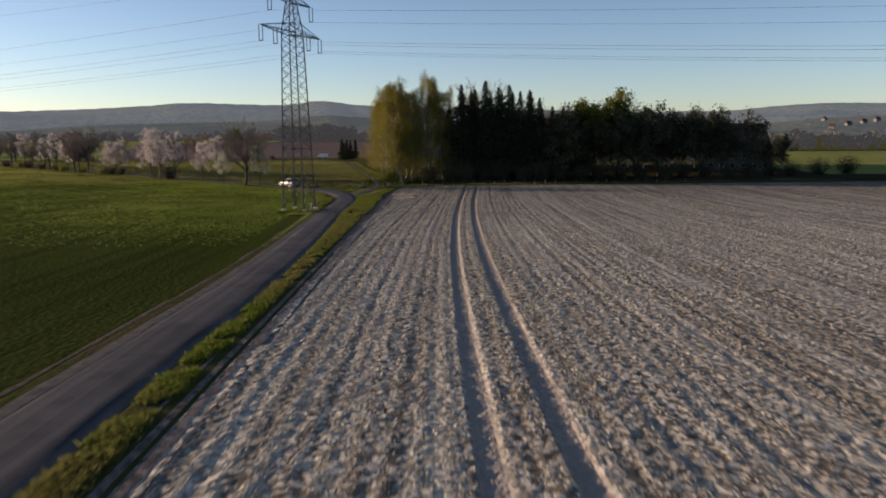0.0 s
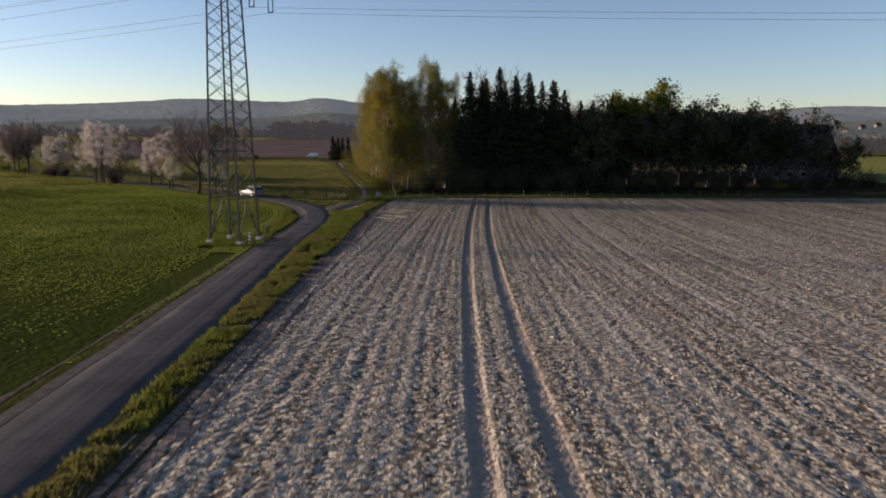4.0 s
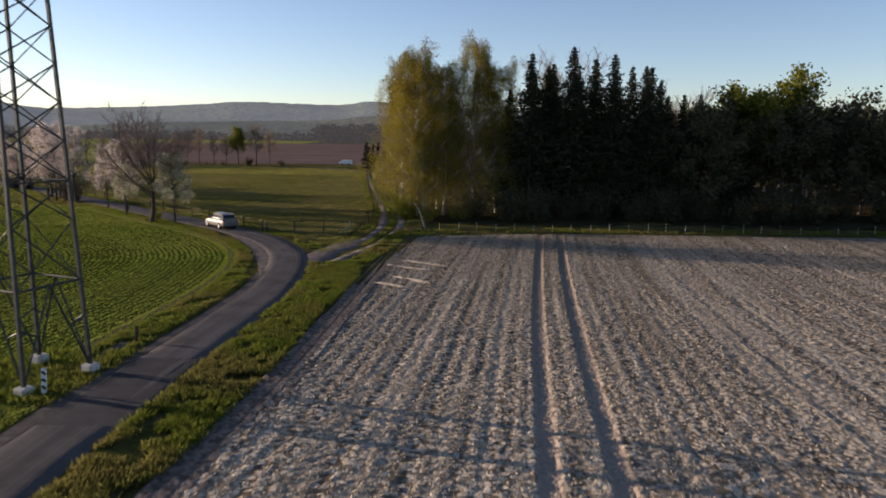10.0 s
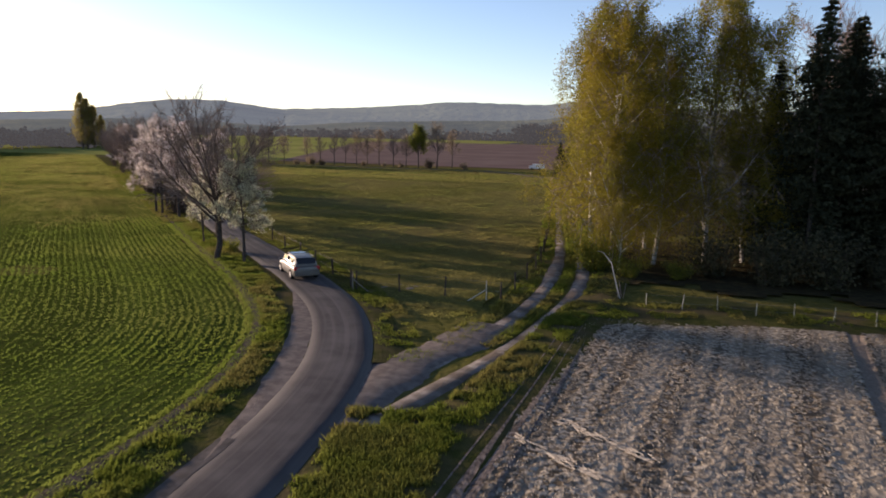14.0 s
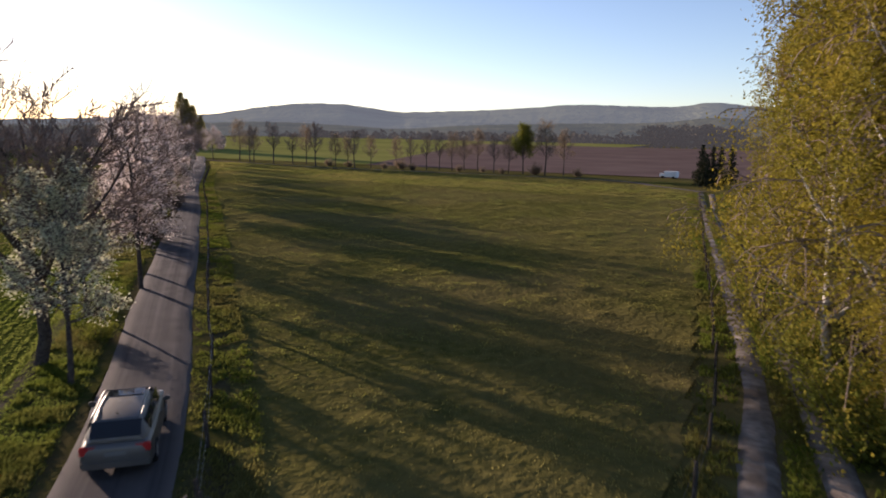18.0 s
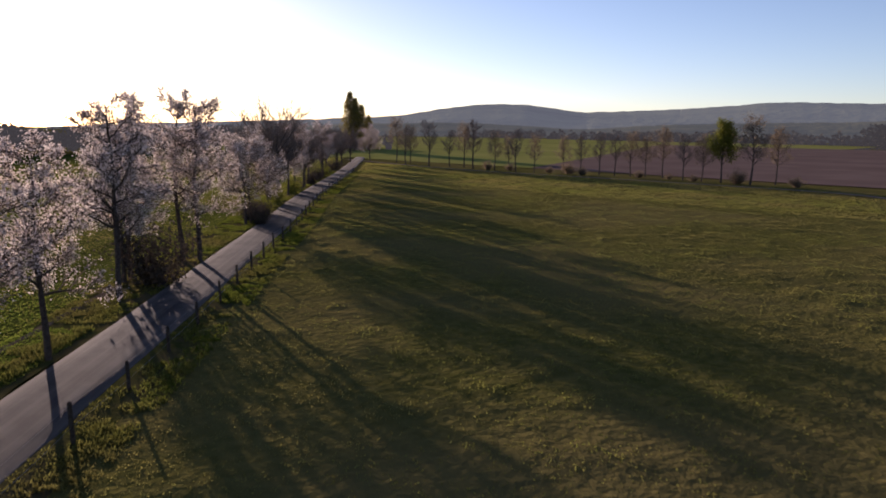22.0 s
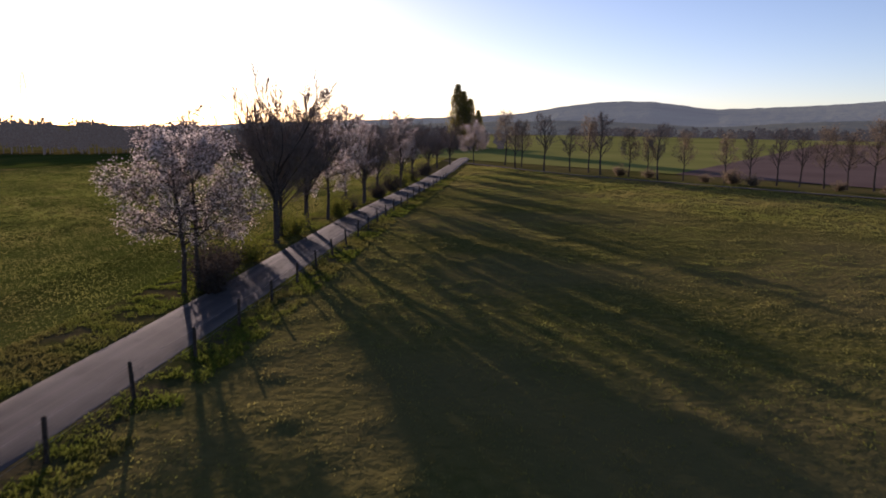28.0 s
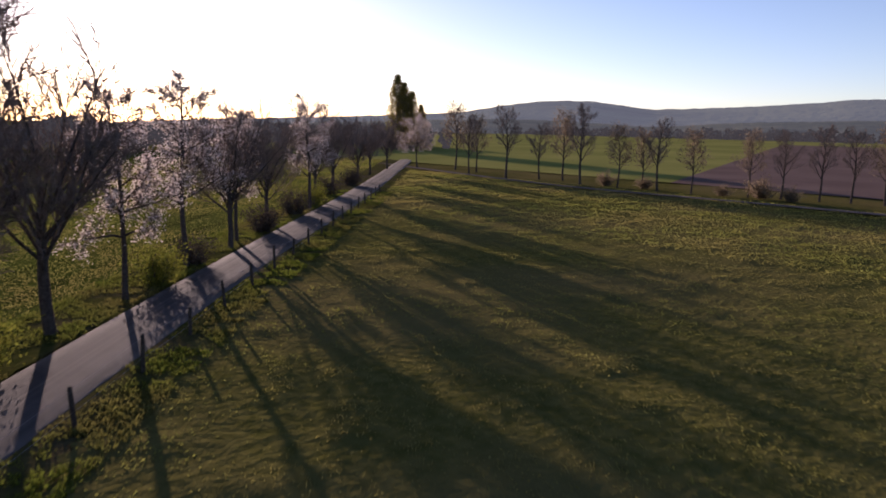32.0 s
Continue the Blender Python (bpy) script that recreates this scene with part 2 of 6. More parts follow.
M_DARKASPHALT = surf("darker asphalt", (0.030, 0.030, 0.034), (0.046, 0.045, 0.048), 1.4, rough=0.9, bump=0.01, bscale=60, spec=0.1)
M_GRAVEL = surf("track gravel", (0.19, 0.162, 0.136), (0.30, 0.262, 0.226), 2.2, (0.12, 0.098, 0.08), 0.5, rough=0.95, bump=0.03, bscale=18)
M_GRIT = surf("grey road grit", (0.075, 0.067, 0.061), (0.12, 0.107, 0.098), 2.2, rough=0.95, bump=0.03, bscale=18)
M_SHOULDER = surf("stony shoulder", (0.125, 0.104, 0.092), (0.19, 0.160, 0.14), 2.0, rough=0.95, bump=0.03, bscale=16)
M_BROWN = surf("far ploughed field", (0.145, 0.100, 0.085), (0.185, 0.13, 0.11), 0.05, rough=1.0, bump=0.1, bscale=1)
M_FARGREEN = surf("far green field", (0.185, 0.195, 0.055), (0.26, 0.25, 0.075), 0.03, rough=1.0)
M_BARK = surf("dark bark", (0.058, 0.046, 0.040), (0.10, 0.082, 0.070), 6, rough=0.95, bump=0.02, bscale=20)
M_TWIG = surf("twigs", (0.16, 0.122, 0.104), (0.24, 0.19, 0.162), 3, rough=0.9)
M_BIRCHBARK = surf("birch bark", (0.62, 0.58, 0.52), (0.09, 0.08, 0.07), 2.2, rough=0.8)
M_PETAL = surf("blossom", (0.68, 0.57, 0.53), (0.77, 0.69, 0.64), 1.2, rough=0.8, thin=0.45, spread=0.15)
M_PETALW = surf("white blossom", (0.52, 0.52, 0.34), (0.68, 0.67, 0.50), 1.2, rough=0.8, thin=0.45, spread=0.15)
M_BIRCHLEAF = surf("young birch leaves", (0.225, 0.182, 0.030), (0.180, 0.175, 0.036), 0.35, (0.255, 0.200, 0.032), 0.12, rough=0.7, thin=0.45, spread=0.3)
M_YOUNGLEAF = surf("young green leaves", (0.13, 0.145, 0.027), (0.18, 0.18, 0.034), 0.5, rough=0.7, thin=0.45, spread=0.3)
M_POPLARLEAF = surf("young poplar leaves", (0.20, 0.165, 0.045), (0.27, 0.225, 0.06), 0.4, rough=0.8, thin=0.6, spread=0.3)
M_NEEDLE = surf("spruce needles", (0.030, 0.034, 0.020), (0.046, 0.050, 0.029), 0.8, rough=0.85, spread=0.3)
M_DARKLEAF = surf("dark leaves", (0.055, 0.056, 0.034), (0.085, 0.080, 0.046), 0.6, rough=0.85, thin=0.2, spread=0.35)
M_HEDGE = surf("dark bush twigs", (0.062, 0.050, 0.042), (0.10, 0.080, 0.064), 0.5, rough=0.95, thin=0.2, spread=0.3)
M_BROWNLEAF = surf("budding brown twigs", (0.155, 0.120, 0.082), (0.215, 0.168, 0.112), 0.5, rough=0.9, thin=0.65, spread=0.3)
# weak grey emission stands in for haze on the distant woods
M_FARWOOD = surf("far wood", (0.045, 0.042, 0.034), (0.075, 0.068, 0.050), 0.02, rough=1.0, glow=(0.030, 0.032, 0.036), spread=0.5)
# bluish emission paints the air haze over both ranges of hills
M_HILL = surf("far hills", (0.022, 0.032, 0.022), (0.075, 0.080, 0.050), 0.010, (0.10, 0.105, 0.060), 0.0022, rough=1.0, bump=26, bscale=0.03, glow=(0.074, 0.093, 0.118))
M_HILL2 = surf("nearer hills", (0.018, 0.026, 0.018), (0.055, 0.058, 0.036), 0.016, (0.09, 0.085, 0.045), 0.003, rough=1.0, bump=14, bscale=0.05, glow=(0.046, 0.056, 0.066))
M_STEEL = surf("grey-green galvanised steel", (0.040, 0.044, 0.042), (0.070, 0.076, 0.071), 3, rough=0.6, metal=0.3, spec=0.3)
M_CONCRETE = surf("pale concrete", (0.45, 0.42, 0.37), (0.55, 0.52, 0.47), 4, bump=0.01, bscale=25)
M_CABLE = surf("aluminium cable", (0.40, 0.40, 0.40), (0.50, 0.50, 0.50), 1, rough=0.4, metal=0.8)
M_GLASSCAP = surf("brown insulator glaze", (0.10, 0.06, 0.045), (0.14, 0.09, 0.07), 5, rough=0.3)
M_WHITE = surf("white paint", (0.72, 0.72, 0.70), (0.80, 0.80, 0.78), 5, rough=0.6)
M_BLACK = surf("black paint", (0.018, 0.018, 0.02), (0.03, 0.03, 0.03), 5, rough=0.6)
M_WOOD = surf("weathered wood", (0.16, 0.13, 0.10), (0.25, 0.21, 0.17), 7, rough=0.9, bump=0.006, bscale=30)
M_POST = surf("dark weathered post", (0.045, 0.036, 0.030), (0.085, 0.070, 0.058), 7, rough=0.95, bump=0.006, bscale=30)
M_STAKE = surf("pale stake", (0.36, 0.33, 0.27), (0.46, 0.42, 0.36), 7, rough=0.8)
M_WIRE = surf("fence wire", (0.18, 0.17, 0.16), (0.25, 0.24, 0.22), 3, rough=0.5, metal=0.7)
M_CAR = surf("silver beige car paint", (0.125, 0.119, 0.112), (0.14, 0.133, 0.125), 1, rough=0.42, metal=0.6, spec=0.4)
M_GLASS = surf("dark car glass", (0.012, 0.014, 0.017), (0.015, 0.017, 0.02), 1, rough=0.05, spec=0.6)
M_TYRE = surf("tyre rubber", (0.02, 0.02, 0.02), (0.03, 0.03, 0.03), 9, rough=0.9)
M_RIM = surf("alloy rim", (0.20, 0.20, 0.20), (0.25, 0.25, 0.25), 3, rough=0.55, metal=0.6)
M_RED = surf("red lamp lens", (0.42, 0.02, 0.02), (0.50, 0.03, 0.025), 3, rough=0.2, spec=0.5)
M_ROOFTILE = surf("dark roof tiles", (0.035, 0.030, 0.030), (0.06, 0.05, 0.048), 0.8, rough=0.8, bump=0.03, bscale=4)
M_REDTILE = surf("red roof tiles", (0.09, 0.045, 0.035), (0.12, 0.06, 0.045), 0.5, rough=0.9)
M_RENDER = surf("pale house render", (0.15, 0.145, 0.14), (0.19, 0.185, 0.175), 0.5, rough=0.9)
M_STRAW = surf("pale straw", (0.38, 0.325, 0.26), (0.50, 0.43, 0.35), 6, rough=1.0)


def crop_material():
    """Young cereal: drilled rows run parallel to the field's edge by the stored distance to it."""
    m = surf("young cereal", (0.052, 0.074, 0.013), (0.066, 0.088, 0.016), 0.9, (0.076, 0.090, 0.020), 0.03, rough=1.0, bump=0.12, bscale=3.0)
    n, l = m.node_tree.nodes, m.node_tree.links
    b = n["Principled BSDF"]
    src = b.inputs["Base Color"].links[0].from_socket
    at = n.new("ShaderNodeAttribute")
    at.attribute_name = "edge_distance"
    wob = n.new("ShaderNodeTexNoise")
    wob.inputs["Scale"].default_value = 0.5
    add = n.new("ShaderNodeMath")
    add.operation = "MULTIPLY_ADD"
    add.inputs[1].default_value = 0.35
    l.new(wob.outputs[0], add.inputs[0])
    l.new(at.outputs["Fac"], add.inputs[2])
    mul = n.new("ShaderNodeMath")
    mul.operation = "MULTIPLY"
    mul.inputs[1].default_value = 2 * math.pi / 0.5
    l.new(add.outputs[0], mul.inputs[0])
    sn = n.new("ShaderNodeMath")
    sn.operation = "SINE"
    l.new(mul.outputs[0], sn.inputs[0])
    mr = n.new("ShaderNodeMapRange")
    mr.inputs[1].default_value, mr.inputs[2].default_value, mr.inputs[4].default_value = 0.1, 0.9, 0.35
    l.new(sn.outputs[0], mr.inputs[0])
    x = n.new("ShaderNodeMix")
    x.data_type = "RGBA"
    x.inputs[7].default_value = (0.050, 0.044, 0.022, 1)
    l.new(mr.outputs[0], x.inputs[0])
    l.new(src, x.inputs[6])
    # thinner and denser drill passes
    tc, sep, far, join, band, fade, y = (n.new("ShaderNode" + k) for k in ("TexCoord", "SeparateXYZ", "Math", "CombineXYZ", "TexNoise", "MapRange", "Mix"))
    far.operation, far.inputs[1].default_value = "MULTIPLY", 0.02
    band.inputs["Scale"].default_value, band.inputs["Detail"].default_value = 0.55, 3
    fade.inputs[1].default_value, fade.inputs[2].default_value, fade.inputs[4].default_value = 0.45, 0.62, 0.7
    y.data_type, y.blend_type = "RGBA", "MULTIPLY"
    y.inputs[7].default_value = (0.50, 0.52, 0.60, 1)
    l.new(tc.outputs["Object"], sep.inputs[0])
    l.new(sep.outputs[1], far.inputs[0])
    l.new(at.outputs["Fac"], join.inputs[0])
    l.new(far.outputs[0], join.inputs[1])
    l.new(join.outputs[0], band.inputs["Vector"])
    l.new(band.outputs[0], fade.inputs[0])
    l.new(fade.outputs[0], y.inputs[0])
    l.new(x.outputs[2], y.inputs[6])
    # darker olive mixed in towards the upper end of the field
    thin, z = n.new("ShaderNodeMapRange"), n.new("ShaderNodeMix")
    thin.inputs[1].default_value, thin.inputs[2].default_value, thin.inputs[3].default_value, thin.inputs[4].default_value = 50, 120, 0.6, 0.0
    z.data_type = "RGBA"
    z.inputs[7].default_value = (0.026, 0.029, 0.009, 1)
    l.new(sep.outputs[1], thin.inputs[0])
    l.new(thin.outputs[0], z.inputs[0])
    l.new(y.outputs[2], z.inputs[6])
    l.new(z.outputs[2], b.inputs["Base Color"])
    return m


M_CROP = crop_material()


# ---- mesh helpers ----
def quick_mesh(name, verts, faces, mat, smooth=False):
    """A mesh from arrays: verts (n, 3), faces (m, k)."""
    verts, faces = np.asarray(verts, np.float32), np.asarray(faces, np.int32)
    me = bpy.data.meshes.new(name)
    k = faces.shape[1]
    me.vertices.add(len(verts))
    me.vertices.foreach_set("co", verts.ravel())
    me.loops.add(faces.size)
    me.loops.foreach_set("vertex_index", faces.ravel())
    me.polygons.add(len(faces))
    me.polygons.foreach_set("loop_start", np.arange(0, faces.size, k, dtype=np.int32))
    me.polygons.foreach_set("loop_total", np.full(len(faces), k, np.int32))
    me.polygons.foreach_set("use_smooth", np.full(len(faces), smooth))
    me.update(calc_edges=True)
    me.validate()
    me.materials.append(mat)
    return me


def part(name, bm, material, parent=None, label=""):
    """Links a bmesh, or a ready mesh, as one object under a thing or a part."""
    if isinstance(bm, bmesh.types.BMesh):
        me = bpy.data.meshes.new(name)
        bm.to_mesh(me)
        bm.free()
        me.materials.append(material)
    else:
        me = bm
    ob = new(name, me)
    if parent:
        ob.parent = parent
    return tagged(ob, label)


def box(w, d, h, at=(0, 0, 0), bevel=0.0, turn=None):
    bm = bmesh.new()
    bmesh.ops.create_cube(bm, size=1)
    bmesh.ops.scale(bm, vec=(w, d, h), verts=bm.verts)
    if bevel:
        bmesh.ops.bevel(bm, geom=bm.edges[:], offset=bevel, segments=2, affect="EDGES")
    bmesh.ops.transform(bm, matrix=Matrix.Translation(at) @ (turn or Matrix()), verts=bm.verts)
    return bm


def rod(a, b, r0, r1=None, sides=6, bm=None):
    """A tapered bar from a to b."""
    a, b = Vector(a), Vector(b)
    bm = bm or bmesh.new()
    m = Matrix.Translation((a + b) / 2) @ (b - a).to_track_quat("Z", "Y").to_matrix().to_4x4()
    bmesh.ops.create_cone(bm, cap_ends=True, segments=sides, radius1=r0, radius2=r0 if r1 is None else r1, depth=(b - a).length, matrix=m)
    return bm


def fall(y):
    """The ground slopes gently down towards the bend in the lane and is level beyond it."""
    return 0.035 * 12 * np.log1p(np.exp(np.minimum(40, (136 - np.asarray(y, float)) / 12)))


def smooth_line(points, step=1.0):
    """Catmull-Rom through a few plan points, at even steps."""
    p = np.array([2 * np.array(points[0]) - points[1], *points, 2 * np.array(points[-1]) - points[-2]], float)
    out = []
    for i in range(1, len(p) - 2):
        for t in np.linspace(0, 1, max(4, int(np.linalg.norm(p[i + 1] - p[i]) / step)), endpoint=False):
            out.append(0.5 * (2 * p[i] + (p[i + 1] - p[i - 1]) * t + (2 * p[i - 1] - 5 * p[i] + 4 * p[i + 1] - p[i + 2]) * t**2 + (3 * p[i] - p[i - 1] - 3 * p[i + 1] + p[i + 2]) * t**3))
    out.append(p[-2])
    out = np.array(out)
    d = np.r_[0, np.cumsum(np.linalg.norm(np.diff(out, axis=0), axis=1))]
    s = np.arange(0, d[-1], step)
    return np.c_[np.interp(s, d, out[:, 0]), np.interp(s, d, out[:, 1])]


def right_of(line):
    t = np.gradient(line, axis=0)
    t /= np.linalg.norm(t, axis=1, keepdims=True)
    return np.c_[t[:, 1], -t[:, 0]]


def strip(name, line, offsets, heights, mat, rng=None, ragged=0.0, smooth=True, taper=0):
    """A ribbon of ground along a line: offsets to its right and heights over the ground."""
    side, rows, across = right_of(line), [], []
    for k, (o, h) in enumerate(zip(offsets, heights)):
        oo = np.full(len(line), float(o))
        if rng is not None and ragged and k in (0, len(offsets) - 1):
            w = np.convolve(rng.normal(0, 1, len(line) + 8), np.ones(5) / 5, "same")[4:-4]
            oo += ragged * (1.4 * w + 0.15 * rng.normal(0, 1, len(line)))
        if taper:
            k_end = np.minimum(np.arange(len(line)), np.arange(len(line))[::-1])
            oo = offsets[-1] + (oo - offsets[-1]) * np.clip(k_end / taper, 0.02, 1) ** 0.7
        p = line + side * oo[:, None]
        rows.append(np.c_[p, fall(p[:, 1]) + h])
        across.append(np.c_[oo, np.r_[0, np.cumsum(np.linalg.norm(np.diff(line, axis=0), axis=1))], 0 * oo])
    v = np.stack(rows, 1)
    a, b = v.shape[:2]
    i = np.arange(a * b).reshape(a, b)
    f = np.stack([i[:-1, :-1], i[:-1, 1:], i[1:, 1:], i[1:, :-1]], -1).reshape(-1, 4)
    me = quick_mesh(name, v.reshape(-1, 3), f, mat, smooth)
    me.attributes.new("lane_place", "FLOAT_VECTOR", "POINT").data.foreach_set("vector", np.stack(across, 1).astype(np.float32).ravel())
    return me


def lattice_noise(x, y, scale, seed):
    """Smooth value noise on arrays."""
    r = np.random.RandomState(seed).rand(256, 256)
    u, v = np.asarray(x) / scale + 1000, np.asarray(y) / scale + 1000
    i, j = np.floor(u).astype(int), np.floor(v).astype(int)
    fu, fv = u - i, v - j
    fu, fv = fu * fu * (3 - 2 * fu), fv * fv * (3 - 2 * fv)
    g = lambda a, b: r[a % 256, b % 256]
    return (g(i, j) * (1 - fu) + g(i + 1, j) * fu) * (1 - fv) + (g(i, j + 1) * (1 - fu) + g(i + 1, j + 1) * fu) * fv


def sheet(name, xs, ys, height, mat, keep=None, smooth=True, edge=None):
    """A height field on a grid; keep(x, y) tells which cells stay."""
    x, y = np.meshgrid(xs, ys)
    z = height(x, y)
    i = np.arange(x.size).reshape(x.shape)
    f = np.stack([i[:-1, :-1], i[:-1, 1:], i[1:, 1:], i[1:, :-1]], -1).reshape(-1, 4)
    v = np.c_[x.ravel(), y.ravel(), z.ravel()]
    if keep is not None:
        c = v[f].mean(1)
        f = f[keep(c[:, 0], c[:, 1])]
    used, inv = np.unique(f, return_inverse=True)
    me = quick_mesh(name, v[used], inv.reshape(f.shape), mat, smooth)
    if edge is not None:
        a = me.attributes.new("edge_distance", "FLOAT", "POINT")
        a.data.foreach_set("value", edge(v[used][:, 0], v[used][:, 1]).astype(np.float32))
    return me


# ---- plan lines ----
RUTS = (1.15, 3.55)   # the two wheel ruts, across the rows


def row_lean(y):
    """How far the rows of the ploughed field have drifted to the right at y."""
    return 0.0155 * (y - 29) + 0.000337 * (y - 29) ** 2


ROAD = smooth_line([(-12.3, -30), (-12.2, 28), (-12.0, 52), (-12.5, 75), (-13.4, 96), (-14.0, 110), (-14.1, 124), (-14.4, 134), (-15.9, 144.5), (-18.5, 152.7), (-23.0, 160.6), (-29.0, 167.4), (-36.7, 174.8), (-47.4, 184.4), (-61.0, 197.0), (-75.6, 210.2), (-90.2, 223.5), (-120.6, 250.5), (-166.0, 293.5), (-224.0, 346.0), (-304, 418)])
RUT_L = smooth_line([(-14.6, 146.0), (-13.2, 151.0), (-11.7, 159.4), (-11.0, 168), (-11.3, 177), (-13.0, 192), (-18.2, 221), (-30.0, 285), (-33.0, 303)], 0.5)
VERGE_END = smooth_line([(-10.0, 136), (-9.7, 143), (-8.9, 150), (-8.1, 157), (-7.6, 164), (-6.9, 169)], 0.5)
RUT_R = smooth_line([(-13.2, 142.0), (-11.6, 149.0), (-10.0, 156.0), (-9.1, 162), (-8.5, 171), (-8.8, 179), (-10.5, 189), (-14.4, 209), (-22.0, 247), (-27.8, 284), (-31.0, 303)], 0.5)


def beside_road(x, y):
    """Signed distance to the lane, positive to its right."""
    x, y = np.ravel(x), np.ravel(y)
    side, out = right_of(ROAD), np.empty(len(x))
    line, sd = ROAD[::2], side[::2]
    for a in range(0, len(x), 4000):
        dx, dy = x[a:a + 4000, None] - line[None, :, 0], y[a:a + 4000, None] - line[None, :, 1]
        d2 = dx * dx + dy * dy
        k = d2.argmin(1)
        r = np.arange(len(k))
        out[a:a + 4000] = np.sqrt(d2[r, k]) * np.sign(dx[r, k] * sd[k, 0] + dy[r, k] * sd[k, 1])
    return out


# ---- ground ----
def meadow(x, y):
    """Gentle swells of the pasture, over the fall of the ground."""
    near = (np.abs(x) < 400) & (y > 150) & (y < 420)
    return -0.14 + np.where(near, 0.16 * (lattice_noise(x, y, 9, 5) - 0.5) + 0.10 * (lattice_noise(x, y, 4, 6) - 0.5), 0)


def turf(x, y):
    """Grazed tussocks standing on the swells."""
    return meadow(x, y) + 0.03 + 0.26 * np.maximum(0, lattice_noise(x, y, 1.5, 71) - 0.5) + 0.20 * np.maximum(0, lattice_noise(x, y, 0.8, 72) - 0.55)


def in_pasture(x, y):
    x, y = np.ravel(x), np.ravel(y)
    return (x < np.interp(y, [160, 180, 221, 300, 330], [-14, -14, -20, -32, -45])) & (beside_road(x, y) > 3.4)


def build_ground():
    rng = np.random.RandomState(3)
    steps = np.r_[-4700, -3000, -1800, -1100, -700, -480, np.arange(-340, 240, 2.0), 260, 330, 480, 700, 1100, 1800, 3000, 4700]
    ysteps = np.r_[-4700, -2000, -800, -300, -120, np.arange(-50, 430, 2.0), 480, 560, 700, 1000, 1500, 2400, 3400, 4700]

    tagged(new("ground", sheet("ground", steps, ysteps, lambda x, y: fall(np.maximum(y, -60)) + meadow(x, y), M_GRASS)), "rough pasture and meadow turf reaching to the hills", "ground", kind="structure")

    tussocks = sheet("pasture", np.arange(-190, -13, 0.5), np.arange(164, 326, 0.5), lambda x, y: fall(y) + turf(x, y), M_GRASS, keep=in_pasture)
    tagged(new("pasture", tussocks), "tussocky grazed pasture between lane and track", "pasture", kind="structure")

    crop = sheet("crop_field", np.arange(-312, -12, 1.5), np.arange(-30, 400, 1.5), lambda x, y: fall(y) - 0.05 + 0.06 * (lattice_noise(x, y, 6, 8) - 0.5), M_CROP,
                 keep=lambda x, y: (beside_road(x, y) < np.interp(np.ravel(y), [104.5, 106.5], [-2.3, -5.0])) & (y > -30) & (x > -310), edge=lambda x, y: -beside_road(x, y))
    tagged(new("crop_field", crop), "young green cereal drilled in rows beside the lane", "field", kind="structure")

    def soil(x, y):
        u = x - row_lean(y)
        row = np.sin(u * 2 * math.pi / 0.84 + 0.9 * lattice_noise(x, y, 16, 20)) + 0.7 * np.sin(u * 2 * math.pi / 2.52 + 0.9)
        row = row * np.clip((146 - y) / 12, 0.15, 1) * (0.25 + 1.3 * lattice_noise(x, y * 0.5, 2.2, 22))
        z = 0.013 * row + 0.035 * (lattice_noise(x, y, 0.42, 11) - 0.5) + 0.06 * (lattice_noise(x, y, 0.23, 12) - 0.5) + 0.04 * (lattice_noise(x, y * 0.35, 1.1, 13) - 0.5)
        for c in RUTS:
            off = np.abs(u - c)
            groove = np.clip((0.42 - off) / 0.12, 0, 1)
            cleat = 0.012 * np.sin((y + 0.9 * off) * 2 * math.pi / 0.4)
            z = np.where(groove > 0, z * (1 - groove) - 0.075 * groove + cleat * (off < 0.26), z)
            z += 0.018 * np.exp(-((off - 0.52) / 0.10) ** 2)
        for c in (13.4, 15.8, 26.0, 28.4):
            z -= 0.03 * np.clip((0.42 - np.abs(u - c)) / 0.15, 0, 1)
        edge = np.clip((y - 162) / 3, 0, 1)
        return fall(y) + 0.02 + z * (1 - 0.6 * edge)

    def in_field(x, y):
        left = np.interp(y, [-20, 45, 100, 115, 125, 140, 150, 166], [-8.0, -7.9, -7.4, -6.8, -6.3, -6.4, -6.8, -7.0])
        far = np.interp(x, [-8, 1, 12, 160], [163.5, 167.0, 168.5, 170.5])
        return (x > left - 0.35) & (y < far)

    near = sheet("plough", np.arange(-8.6, 15.0, 0.125), np.arange(22, 169, 0.135), soil, M_SOIL, keep=in_field, smooth=False)
    field = tagged(new("ploughed_field", near), "pale stony ploughed field with wheel ruts and cloddy rows", "field", kind="structure")
    wide = sheet("plough_far", np.arange(-8.6, 140, 0.37), np.arange(-20, 170, 0.37), soil, M_SOIL, keep=lambda x, y: in_field(x, y) & ((x > 14.55) | (y < 22.2)), smooth=False)
    tagged(part("field_stretch", wide, M_SOIL, field), kind="stuff")
    # darker headland between the verge and the clods, and below the wood
    tagged(new("headland", strip("headland", smooth_line([(-8.6, 0), (-8.5, 45), (-8.1, 100), (-7.7, 114), (-7.6, 125), (-7.4, 140), (-7.1, 152), (-7.0, 163.5)]), (-0.9, -0.6, -0.35, -0.05, 0.2, 0.5, 0.8, 1.15, 1.4), (-0.04, 0.08, -0.03, 0.08, -0.04, 0.07, -0.03, 0.06, -0.12), M_EARTH, rng, 0.3)),
           "dark bare soil along the field edge", "soil", kind="structure")
